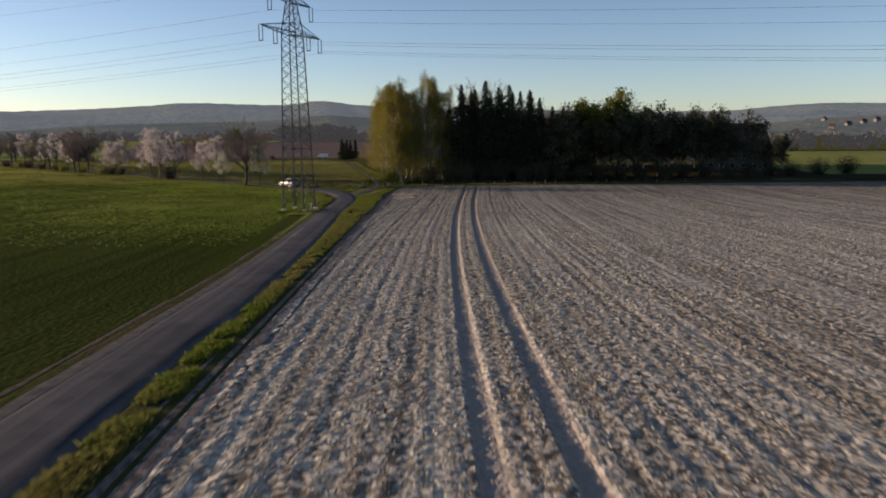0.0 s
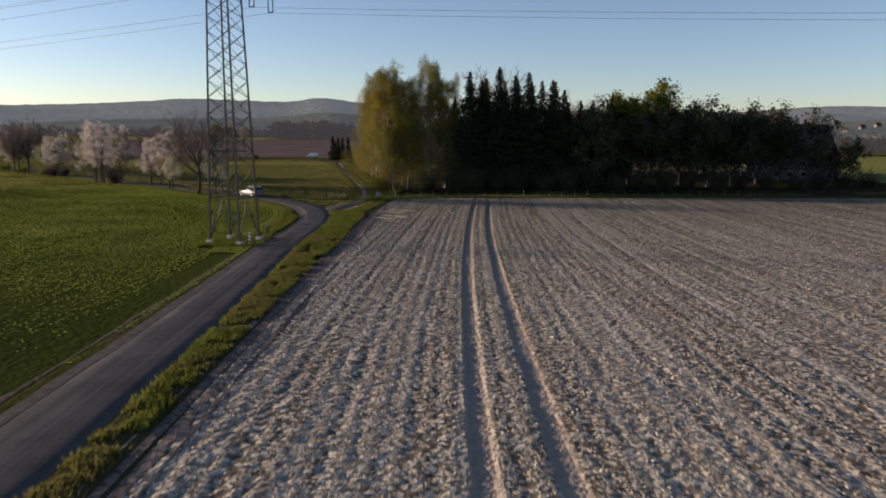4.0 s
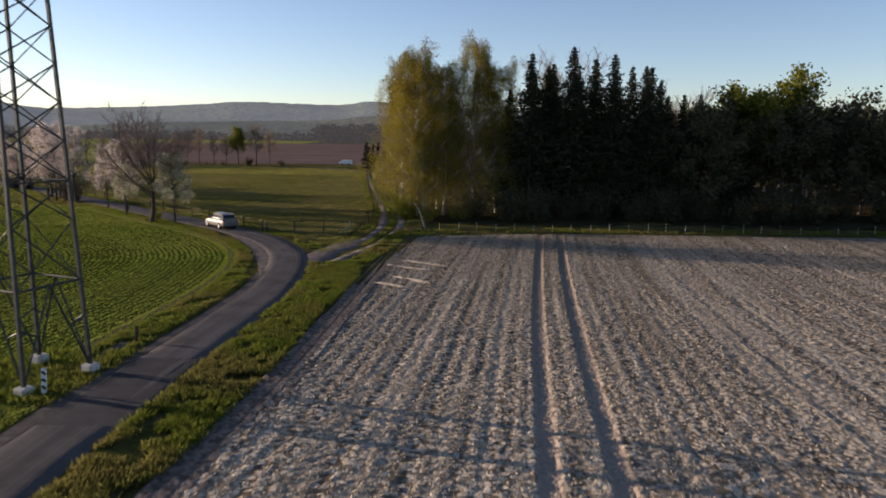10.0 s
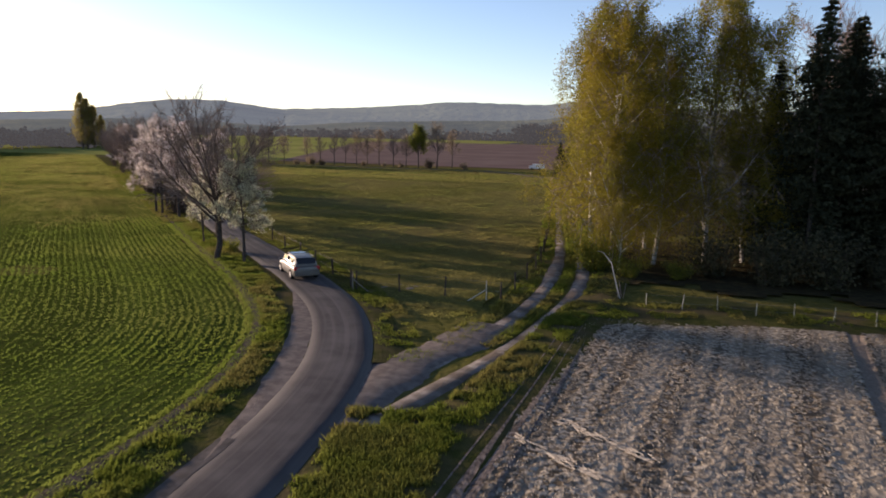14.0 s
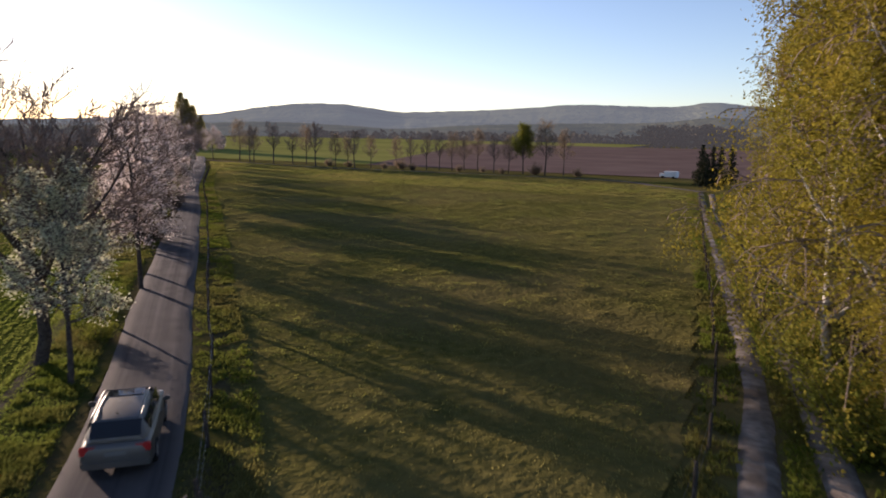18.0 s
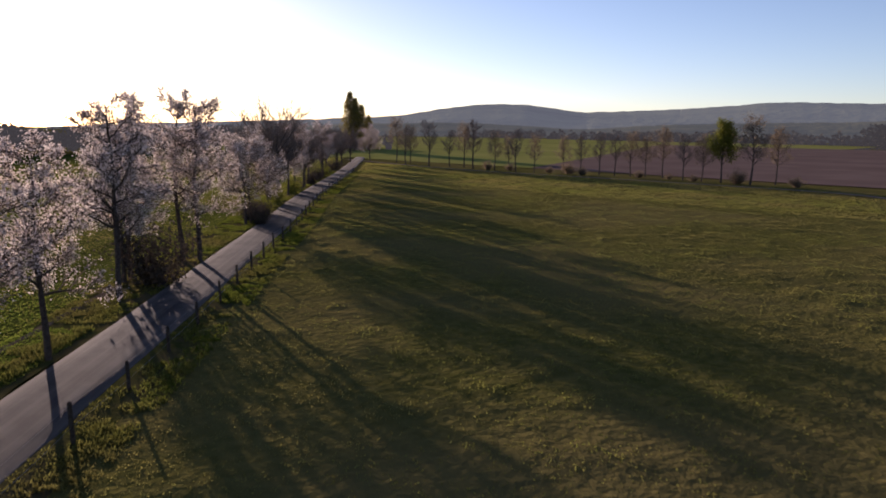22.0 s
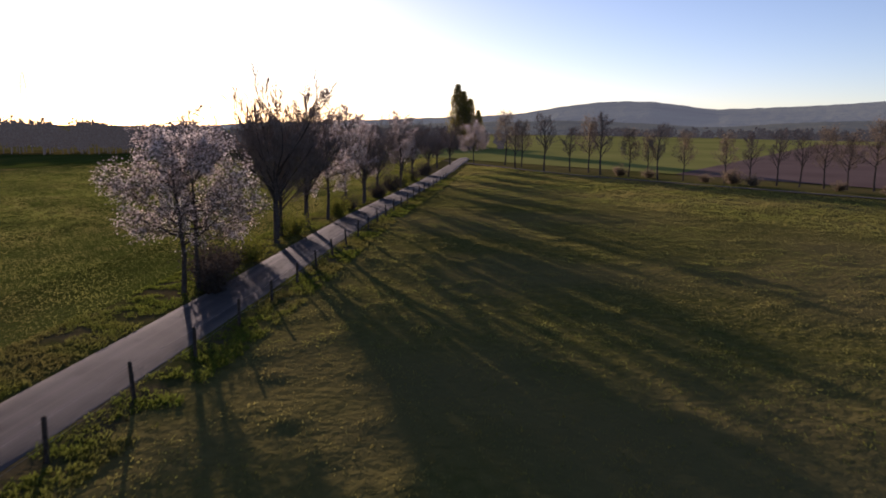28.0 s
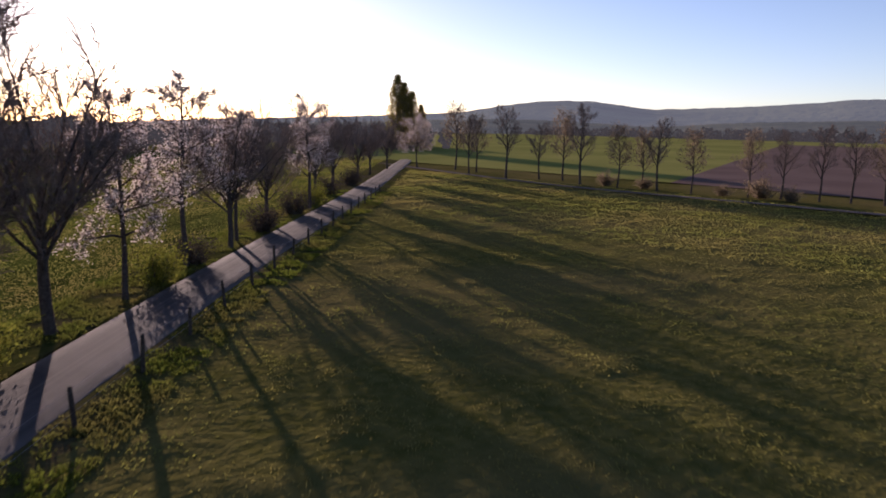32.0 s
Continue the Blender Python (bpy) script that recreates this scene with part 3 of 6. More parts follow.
    tagged(new("field_margin", strip("field_margin", smooth_line([(-7.2, 165.6), (1, 169.0), (12, 171.0), (60, 172.5), (150, 173.0)]), (-2.6, 0, 2.0, 3.2), (0.03, 0.05, 0.04, 0.0), M_VERGE, rng, 0.25)),
           "weedy grass margin before the wood", "grass verge", kind="structure")
    wood = sheet("wood_floor", np.arange(-16, 140, 1.2), np.arange(174, 262, 1.2), lambda x, y: fall(y) - 0.03 + 0.2 * (lattice_noise(x, y, 7, 31) - 0.5), M_LEAFMOULD, keep=lambda x, y: (x + 6.5 + (y - 178) * 0.25 > 2.5 * (lattice_noise(x, y, 2.5, 33) - 0.5)) & (y > 178 + 3.5 * (lattice_noise(x, y, 3, 34) - 0.5) + 1.5 * (lattice_noise(x, y, 1.2, 35) - 0.5)))
    tagged(new("wood_floor", wood), "dark leaf litter under the trees", "ground", kind="structure")

    # the lane, its shoulders and verges
    tagged(new("road", strip("road", ROAD, (-1.92, -1.8, -0.9, 0, 0.9, 1.8, 1.92), (-0.03, 0.055, 0.085, 0.10, 0.085, 0.055, -0.03), M_ASPHALT, rng, 0.06)), "narrow pale worn asphalt lane with crumbled edges", "road", kind="structure")
    # darker stretch of the lane's surface beside the pylon
    sel = (ROAD[:, 1] > 105.5) & (ROAD[:, 1] < 115)
    tagged(new("dark_asphalt", strip("dark_asphalt", ROAD[sel], (-1.5, 0, 1.75), (0.073, 0.106, 0.066), M_DARKASPHALT, rng, 0.12)), "darker stretch of asphalt on the lane", "road patch", kind="structure")
    sel = ROAD[:, 1] < 141
    tagged(new("gravel_edge", strip("gravel_edge", ROAD[sel], (-2.3, -2.05, -1.5), (0.02, 0.062, 0.072), M_GRIT, rng, 0.10)), "pale gritty margin of the lane", "road edge", kind="structure")
    sel = (ROAD[:, 1] > 138) & (ROAD[:, 1] < 166)
    tagged(new("shoulder", strip("shoulder", ROAD[sel], (-3.4, -2.7, -1.7), (0.02, 0.075, 0.05), M_SHOULDER, rng, 0.25, taper=9)), "brown stony shoulder on the inside of the bend", "road shoulder", kind="structure")
    sel = ROAD[:, 1] < 106
    tagged(new("verge_west", strip("verge_west", ROAD[sel], (-3.1, -2.9, -2.5, -1.85), (-0.04, 0.03, 0.04, 0.03), M_VERGE, rng, 0.12)), "narrow dark grass verge between lane and cereal", "grass verge", kind="structure")
    k = int(np.argmin(np.abs(ROAD[:, 1] - 105)))
    tagged(new("verge_bend", strip("verge_bend", ROAD[k:], (-6.0, -5.2, -3.6, -1.85), (-0.02, 0.05, 0.04, 0.03), M_VERGE, rng, 0.18)), "rough grass verge on the inside of the bend", "grass verge", kind="structure")
    sel = ROAD[:, 1] < 141
    tagged(new("verge_east", strip("verge_east", ROAD[sel], (1.85, 2.5, 3.3, 4.4), (0.03, 0.07, 0.05, -0.06), M_VERGE, rng, 0.15)), "tufted grass verge between lane and ploughed field", "grass verge", kind="structure")
    tagged(new("bare_strip", strip("bare_strip", smooth_line([(-17.6, 112.2), (-17.85, 115), (-17.65, 118)], 0.4), (-0.55, -0.3, 0.3, 0.55), (-0.02, 0.075, 0.075, -0.02), M_GRIT, rng, 0.12)), "bare grey strip of worn earth beside the pylon", "path", kind="structure")
    sel = (ROAD[:, 1] >= 150) & (ROAD[:, 1] < 330)
    tagged(new("verge_pasture", strip("verge_pasture", ROAD[sel], (1.8, 2.4, 3.6), (0.03, 0.05, -0.12), M_VERGE, rng, 0.12)), "short grass verge along the pasture fence", "grass verge", kind="structure")
    # the unpaved track
    for nm, line, lab in (("track_rut_west", RUT_L, "pale gravel wheel rut of the track"), ("track_rut_east", RUT_R, "pale gravel wheel rut beside the birches")):
        tagged(new(nm, strip(nm, line, (-0.72, -0.45, 0.45, 0.72), (-0.2, -0.04, -0.04, -0.2), M_GRAVEL, rng, 0.08)), lab, "track", kind="structure")
    mouth = smooth_line([(-14.0, 142.0), (-14.4, 147.5), (-13.9, 152), (-12.7, 157), (-11.8, 161.5)], 0.5)
    tagged(new("track_mouth", strip("track_mouth", mouth, (-1.7, -1.2, 0.0, 1.1, 1.5), (-0.1, 0.02, 0.03, 0.01, -0.14), M_SHOULDER, rng, 0.3)), "bare brown ground where the track meets the lane", "track", kind="structure")
    sel = (ROAD[:, 1] > 107.5) & (ROAD[:, 1] < 205)
    tagged(new("field_furrow", strip("field_furrow", ROAD[sel], (-5.6, -5.3, -5.0), (0.06, 0.085, 0.06), M_FURROWSHADE, rng, 0.12)), "bare dark furrow along the cereal's edge", "soil", kind="structure")
    # dark strip painting the shade behind the low grassy bank
    sel = (ROAD[:, 1] > -25) & (ROAD[:, 1] < 105)
    tagged(new("edge_shade", strip("edge_shade", ROAD[sel], (-3.2, -3.0, -2.8), (-0.02, 0.06, 0.045), M_FURROWSHADE, rng, 0.10)), "narrow dark strip of painted shade between verge and cereal", "soil", kind="structure")
    mound = lambda x, y: ((x + 21.4 - 0.4 * (y - 169.5)) / 1.9) ** 2 + ((y - 169.5) / 1.4) ** 2
    patch = sheet("bare_patch", np.arange(-25.5, -17, 0.12), np.arange(166, 173, 0.12), lambda x, y: 0.0 - 0.17 * mound(x, y) + 0.2 * (lattice_noise(x, y, 0.8, 51) - 0.5) + 0.08 * (lattice_noise(x, y, 0.3, 53) - 0.5), M_SHOULDER, keep=lambda x, y: mound(x, y) < 1.7)
    tagged(new("bare_patch", patch), "trodden patch of bare brown soil in the pasture", "soil", kind="structure")
    tagged(new("verge_junction", strip("verge_junction", VERGE_END, (-1.5, -0.8, 0.6, 2.0, 2.9), (-0.05, 0.05, 0.07, 0.06, -0.05), M_VERGE, rng, 0.2)), "tufted grass between the track and the ploughed field", "grass verge", kind="structure")
    tagged(new("track_bank", strip("track_bank", smooth_line([(-6.5, 166), (-6.3, 172), (-6.6, 180), (-8.2, 190), (-12, 209), (-20, 247), (-27, 290)]), (-1.6, -0.2, 1.6), (-0.02, 0.16, 0.0), M_VERGE, rng, 0.3)), "grassy bank beside the track", "grass verge", kind="structure")
    # beyond the pasture
    tagged(new("far_path", strip("far_path", smooth_line([(-226, 341), (-160, 328), (-120, 329), (-62, 329.5), (-44, 316), (-32, 305)], 2), (-1.1, 0, 1.1), (0.02, 0.06, 0.02), M_SHOULDER, rng, 0.15)), "brown earth path along the tree row", "path", kind="structure")
    brown = sheet("brown_field", np.arange(-150, 170, 12.0), np.arange(352, 640, 12.0), lambda x, y: 0.03 + 0.012 * np.maximum(0, y - 352), M_BROWN)
    for v in brown.vertices:
        v.co.x -= 0.35 * (v.co.y - 352)
    tagged(new("brown_field", brown), "distant reddish ploughed field", "field", kind="structure")
    tagged(new("green_field", sheet("green_field", np.arange(-560, -130, 12.0), np.arange(352, 760, 12.0), lambda x, y: 0.01 + 0.010 * np.maximum(0, y - 352), M_FARGREEN)), "distant bright green meadow", "field", kind="structure")
    tagged(new("east_meadow", sheet("east_meadow", np.arange(112, 420, 14.0), np.arange(196, 420, 14.0), lambda x, y: 0.1 + 0 * x, M_FARGREEN)), "green meadow behind the ploughed field", "field", kind="structure")


SKYLINE = [(-180, 0.9), (-120, 1.2), (-90, 1.6), (-60, 1.7), (-45, 1.5), (-35, 1.75), (-32, 1.85), (-28.5, 1.7), (-25, 1.4), (-18, 1.45), (-8, 1.75), (0, 1.95), (5, 2.15), (8.3, 2.6), (10.5, 2.15), (14, 2.2),
           (16, 2.28), (19, 2.32), (21.5, 2.05), (25, 1.85), (30, 1.62), (33.2, 1.52), (35.5, 1.95), (38, 2.13), (41, 2.05), (43.6, 1.75), (47.2, 1.1), (55.8, 0.68), (68, 0.2), (75, -0.25), (110, 0.2), (180, 0.9)]


def skyline(deg):
    fine = np.interp(np.arange(-182, 182, 0.25), [a for a, _ in SKYLINE], [h for _, h in SKYLINE])
    fine = np.convolve(np.pad(fine, 4, "edge"), np.ones(9) / 9, "valid")
    return np.interp(deg, np.arange(-182, 182, 0.25), fine)


def lower_slopes(deg):
    return np.clip(0.55 * skyline(deg) + 0.25 * np.sin(np.radians(deg * 7 + 40)) + 0.15 * np.sin(np.radians(deg * 17)) - 0.3, -0.4, skyline(deg) - 0.35)


def hill_rise(top, f, r1):
    """Height of a ridge at the share f of the way up its slope."""
    k = np.sin(min(f, 1) * math.pi / 2) ** 1.4 * (1 if f <= 1 else 0.8)
    return -8 + (18.5 + np.tan(np.radians(top)) * r1) * k, k


def build_hills():
    """Wooded ridges far round the valley; heights in degrees over azimuth to the left of +y."""
    def ring(name, shape, r0, r1, mat, label, seed):
        az = np.radians(np.arange(-180, 180.1, 0.4))
        deg = np.degrees(az)
        top = shape(deg) + 0.05 * (np.random.RandomState(seed).rand(len(az)) - 0.5)
        top[-1] = top[0]
        rows = []
        for f in np.linspace(0, 1.25, 16):
            r = r0 + (r1 - r0) * f
            z, k = hill_rise(top, f, r1)
            if 0 < f < 1:
                z = z + 30 * k * (1 - k) * (lattice_noise(deg * 30 + 5000, 0 * deg + f * 400, 90, seed + 1) - 0.5)
            rows.append(np.c_[-20 - np.sin(az) * r, 176 + np.cos(az) * r, z])
        v = np.stack(rows, 1)
        a, b = v.shape[:2]
        i = np.arange(a * b).reshape(a, b)
        f = np.stack([i[:-1, :-1], i[:-1, 1:], i[1:, 1:], i[1:, :-1]], -1).reshape(-1, 4)
        tagged(new(name, quick_mesh(name, v.reshape(-1, 3), f, mat, True)), label, "hills", kind="structure")

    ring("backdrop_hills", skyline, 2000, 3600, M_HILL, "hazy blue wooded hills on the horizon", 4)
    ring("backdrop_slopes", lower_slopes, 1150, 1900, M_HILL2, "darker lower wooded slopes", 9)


build_ground()
build_hills()


# ---- trees ----
def tubes(segs, sides):
    """Tapered tubes for rows of (x0, y0, z0, x1, y1, z1, r0, r1)."""
    s = np.asarray(segs, float)
    a, b, r0, r1 = s[:, :3], s[:, 3:6], s[:, 6], s[:, 7]
    t = b - a
    t /= np.linalg.norm(t, axis=1, keepdims=True) + 1e-9
    ref = np.where(np.abs(t[:, 2:3]) > 0.9, [[1.0, 0, 0]], [[0, 0, 1.0]])
    u = np.cross(t, ref)
    u /= np.linalg.norm(u, axis=1, keepdims=True)
    w = np.cross(t, u)
    ang = np.arange(sides) * 2 * math.pi / sides
    ring = u[:, None] * np.cos(ang)[None, :, None] + w[:, None] * np.sin(ang)[None, :, None]
    v = np.concatenate([a[:, None] + ring * r0[:, None, None], b[:, None] + ring * r1[:, None, None]], 1)
    k = np.arange(sides)
    f = np.stack([k, (k + 1) % sides, (k + 1) % sides + sides, k + sides], -1)
    f = (f[None] + (np.arange(len(s)) * 2 * sides)[:, None, None]).reshape(-1, 4)
    return v.reshape(-1, 3), f


def cable_mesh(name, pts, r, mat, sides=5):
    """One unbroken tube through the points."""
    p = np.array([tuple(q) for q in pts])
    t = np.gradient(p, axis=0)
    t /= np.linalg.norm(t, axis=1, keepdims=True)
    u = np.cross(t, [0, 0, 1.0])
    u /= np.linalg.norm(u, axis=1, keepdims=True)
    w = np.cross(t, u)
    a = np.arange(sides) * 2 * math.pi / sides
    v = p[:, None] + r * (u[:, None] * np.cos(a)[None, :, None] + w[:, None] * np.sin(a)[None, :, None])
    i = np.arange(len(p) * sides).reshape(len(p), sides)
    j = np.roll(i, -1, 1)
    f = np.stack([i[:-1], j[:-1], j[1:], i[1:]], -1).reshape(-1, 4)
    return quick_mesh(name, v.reshape(-1, 3), f, mat, True)


def leaf_mesh(name, pts, size, mat, rng, hang=0.0, slim=0.6):
    """One small folded leaf or petal clump at each point."""
    pts = np.asarray(pts, float)
    n = len(pts)
    d = rng.normal(0, 1, (n, 3))
    d[:, 2] -= hang
    d /= np.linalg.norm(d, axis=1, keepdims=True)
    e = np.cross(d, rng.normal(0, 1, (n, 3)))
    e /= np.linalg.norm(e, axis=1, keepdims=True) + 1e-9
    s = (size * rng.uniform(0.6, 1.4, n))[:, None]
    v = np.stack([pts - d * s * 0.5, pts + e * s * slim * 0.5, pts + d * s * 0.5, pts - e * s * slim * 0.5], 1).reshape(-1, 3)
    f = np.arange(4 * n).reshape(n, 4)
    return quick_mesh(name, v, f, mat)


def grow(rng, height, r0, plan, trunk_frac=0.3, wobble=0.06, stem=0.92, least=0.024):
    """Branch segments by level and the points along the fine twigs. plan rows: count, length as a share of the parent
    (of the height for the limbs), angle, lift. stem: how far up the trunk goes as one leader."""
    thick, fine, tips = [], [], []

    def branch(p, d, length, r, level, n):
        q, seg = p.copy(), length / n
        pts = [q.copy()]
        for k in range(n):
            d = d + rng.normal(0, wobble * (1 + 0.65 * level), 3)
            if level:
                d[2] += plan[level - 1][3] / n
            d /= np.linalg.norm(d)
            q2 = q + d * seg
            end = 0.82 if level or stem > 0.6 else 0.35
            ra, rb = r * (1 - end * k / n), r * (1 - end * (k + 1) / n)
            (thick if level < 2 else fine).append((*q, *q2, max(ra, least), max(rb, least * 0.7)))
            q = q2
            pts.append(q.copy())
        if level >= len(plan) - 1:
            tips.extend(pts[1:])
        if level < len(plan):
            count, flen, ang, _ = plan[level]
            lo = trunk_frac if level == 0 else 0.18
            for c in range(count):
                f = min(lo + (1 - lo) * (c + rng.uniform(0, 1)) / count, 0.98)
                i = min(int(f * n), n - 1)
                base = pts[i] + (pts[i + 1] - pts[i]) * (f * n - i)
                ax = (pts[i + 1] - pts[i]) / np.linalg.norm(pts[i + 1] - pts[i])
                if level:
                    side = np.cross(ax, rng.normal(0, 1, 3))
                else:
                    turn = c * 2.4 + rng.uniform(-0.5, 0.5)
                    side = np.array([math.cos(turn), math.sin(turn), 0.0])
                side /= np.linalg.norm(side)
                a = radians(ang + rng.uniform(-13, 13))
                nd = ax * math.cos(a) + side * math.sin(a)
                if level == 0:
                    reach = height * flen * ((1.0 - 0.6 * f) if stem > 0.6 else 1.0)
                else:
                    reach = length * flen * (1.1 - 0.5 * f)
                branch(base, nd, reach * rng.uniform(0.75, 1.15), max(r * (1 - 0.7 * f) * 0.55, 0.03) if stem > 0.6 or level else r * 0.34, level + 1, 5 if level == 0 else 3)

    branch(np.zeros(3), np.array([0, 0, 1.0]), height * stem, r0, 0, 8 if stem > 0.6 else 4)
    tips = np.array(tips)
    grown = height / np.percentile(tips[:, 2], 97)
    drift = tips[:, :2].mean(0) / tips[:, 2].mean()

    def settled(segs):
        s = np.array(segs)
        for c in (0, 3):
            s[:, c:c + 2] -= drift * s[:, c + 2:c + 3]
        s[:, :6] *= grown
        return [tuple(r) for r in s]

    tips[:, :2] -= drift * tips[:, 2:3]
    return settled(thick), settled(fine), tips * grown


def tree_parts(name, label, category, thick, fine, leaves=None, bark=None, twig=None, sides=6):
    root = tagged(new(name), label, category)
    v, f = tubes([(0, 0, -0.3, 0, 0, 0.25, thick[0][6] * 1.35, thick[0][6])] + thick, sides)
    part("trunk", quick_mesh("trunk", v, f, bark or M_BARK, True), None, root)
    crown = None
    if fine:
        v, f = tubes(fine, 3)
        crown = part("crown", quick_mesh("crown", v, f, twig or M_TWIG, True), None, root)
    if leaves is not None:
        part(leaves.name.split(".")[0], leaves, None, crown or root)
    return root


def spread_out(tips, rng, per, r):
    return np.repeat(tips, per, 0) + rng.normal(0, r, (len(tips) * per, 3))


def bare_tree(seed, height=14.5, label="bare upright tree with fine spring twigs beside the lane", ang=42, stem=0.48, lead=False, reach=0.5, wobble=0.05):
    rng = np.random.RandomState(seed)
    if lead:
        th, fi, tips = grow(rng, height, height * 0.018, [(18, 0.40, 44, 0.45), (7, 0.48, 38, 0.3), (5, 0.5, 34, 0.15)], 0.30, 0.04, 0.88, 0.024)
    elif stem < 0.6:
        th, fi, tips = grow(rng, height, height * 0.022, [(15, reach, ang, 0.45), (13, 0.45, 34, 0.3), (10, 0.48, 31, 0.25)], 0.5, wobble, stem, 0.022)
    else:
        th, fi, tips = grow(rng, height, height * 0.019, [(17, reach, ang, 0.5), (9, 0.46, 38, 0.35), (7, 0.5, 36, 0.2)], 0.27, 0.05, stem, 0.023)
    sprays = leaf_mesh("twig_spray", spread_out(tips, rng, 1, 0.016 * height ** 0.8), 0.7, M_TWIG, rng, hang=-2.0, slim=0.02)
    return tree_parts("bare_tree", label, "tree", th, fi, sprays)


def blossom_tree(seed, height=11.0, white=False, ang=38, stem=0.24, label="cherry tree in pale pink blossom beside the lane", dense=0.34, reach=0.66):
    rng = np.random.RandomState(seed)
    if stem > 0.6:
        plan = [(22, 0.33, 66, 0.2), (8, 0.48, 42, 0.1), (8, 0.5, 38, 0.0)] if reach > 0.6 else [(22, reach, 70, 0.3), (9, 0.48, 42, 0.1), (8, 0.5, 38, 0.0)]
        th, fi, tips = grow(rng, height, height * 0.017, plan, 0.30, 0.06, stem)
    else:
        th, fi, tips = grow(rng, height, height * 0.020, [(11, reach, ang, 0.3), (9, 0.42, 42, 0.15), (6, 0.46, 38, 0.05)], 0.6, 0.06, stem)
    pts = spread_out(tips, rng, 8, 0.17)
    pts = pts[rng.rand(len(pts)) < dense]
    return tree_parts("blossom_tree", label, "tree", th, fi, leaf_mesh("blossom", pts, 0.085, M_PETALW if white else M_PETAL, rng, slim=0.8))


def birch(seed, height=24.0, label="tall birch with hanging yellow-green spring leaves"):
    rng = np.random.RandomState(seed)
    th, fi, tips = grow(rng, height, 0.24, [(30, 0.30, 46, 0.3), (8, 0.55, 45, -0.6), (4, 0.65, 40, -1.4)], 0.10, 0.035)
    pts = []
    for k in range(17):
        pts.append(tips + rng.normal(0, 0.28, tips.shape) - np.array([0, 0, 1]) * rng.uniform(0, 2.0, (len(tips), 1)))
    pts = np.concatenate(pts)
    pts = pts[(pts[:, 2] > 0.4)]
    return tree_parts("birch", label, "tree", th, fi, leaf_mesh("foliage", pts, 0.145, M_BIRCHLEAF, rng, hang=0.8), M_BIRCHBARK)


def spruce(seed, height=24.0):
    rng = np.random.RandomState(seed)
    segs, pts = [(0, 0, 0, 0, 0, height, 0.26, 0.02)], []
    z = 0.8
    while z < height - 0.25:
        reach = min(0.40 * (height - z) ** 0.86 + 0.06, 4.6) * rng.uniform(0.55, 1.3)
        for _ in range(13):
            a = rng.uniform(0, 2 * math.pi)
            r = reach * rng.uniform(0.65, 1.1)
            tip = np.array([math.cos(a) * r, math.sin(a) * r, z - 0.25 * r + 0.12 * r * r / (reach + 1)])
            segs.append((0, 0, z, *tip, 0.035, 0.01))
            for f in np.linspace(0.2, 1.0, max(4, int(r * 4.2))):
                for _ in range(2):
                    pts.append(np.array([0, 0, z]) * (1 - f) + tip * f + rng.normal(0, min(0.17, 0.04 + 0.05 * r), 3))
        z += 0.42 + 0.006 * (height - z)
    root = tagged(new("spruce"), "tall dark green spruce at the wood's edge", "tree")
    v, f = tubes(segs[:1], 6)
    part("trunk", quick_mesh("trunk", v, f, M_BARK, True), None, root)
    v, f = tubes(segs[1:], 3)
    crown = part("crown", quick_mesh("crown", v, f, M_NEEDLE), None, root)
    part("foliage", leaf_mesh("foliage", pts, 0.42, M_NEEDLE, rng, hang=0.5, slim=0.42), None, crown)
    return root


def leafy_tree(seed, height, mat, name="tree", label="", ang=36, per=4, size=0.3, stem=0.2, reach=0.66, lead=False):
    rng = np.random.RandomState(seed)
    if lead:
        th, fi, tips = grow(rng, height, height * 0.016, [(18, 0.42, 46, 0.4), (7, 0.48, 40, 0.25), (4, 0.5, 36, 0.1)], 0.30, 0.04, 0.88, 0.024)
    else:
        th, fi, tips = grow(rng, height, height * 0.02, [(9, reach, ang, 0.3), (8, 0.45, 42, 0.15), (5, 0.5, 38, 0.0)], 0.5, 0.06, stem)
    pts = spread_out(tips, rng, per, 0.033 * height)
    return tree_parts(name, label, "tree", th, fi, leaf_mesh("foliage", pts[pts[:, 2] > 0.2], size, mat, rng))


def poplar(seed, height=27.0):
    """A spindle of short steep branches round one leader."""
    rng = np.random.RandomState(seed)
    trunk, fine, pts = [(0, 0, 0, 0, 0, height * 0.96, 0.5, 0.05)], [], []
    for _ in range(420):
        f = rng.uniform(0.05, 0.97)
        girth = 0.235 * height * min(1.0, (f / 0.22) ** 0.6) * (1 - f) ** 0.75 * rng.uniform(0.55, 1.1)
        a = rng.uniform(0, 2 * math.pi)
        foot = np.array([0, 0, f * height])
        tip = foot + np.array([math.cos(a) * girth, math.sin(a) * girth, girth * rng.uniform(1.0, 1.9)])
        knee = foot + (tip - foot) * [0.75, 0.75, 0.45]
        fine += [(*foot, *knee, 0.06, 0.04), (*knee, *tip, 0.04, 0.015)]
        for _ in range(26):
            w = rng.uniform(0.25, 1.0)
            base = knee + (tip - knee) * (w - 0.25) / 0.75
            pts.append(base + rng.normal(0, 0.32, 3))
    return tree_parts("poplar", "tall column-shaped poplar at the end of the lane", "tree", trunk, fine, leaf_mesh("foliage", pts, 0.4, M_POPLARLEAF, rng))


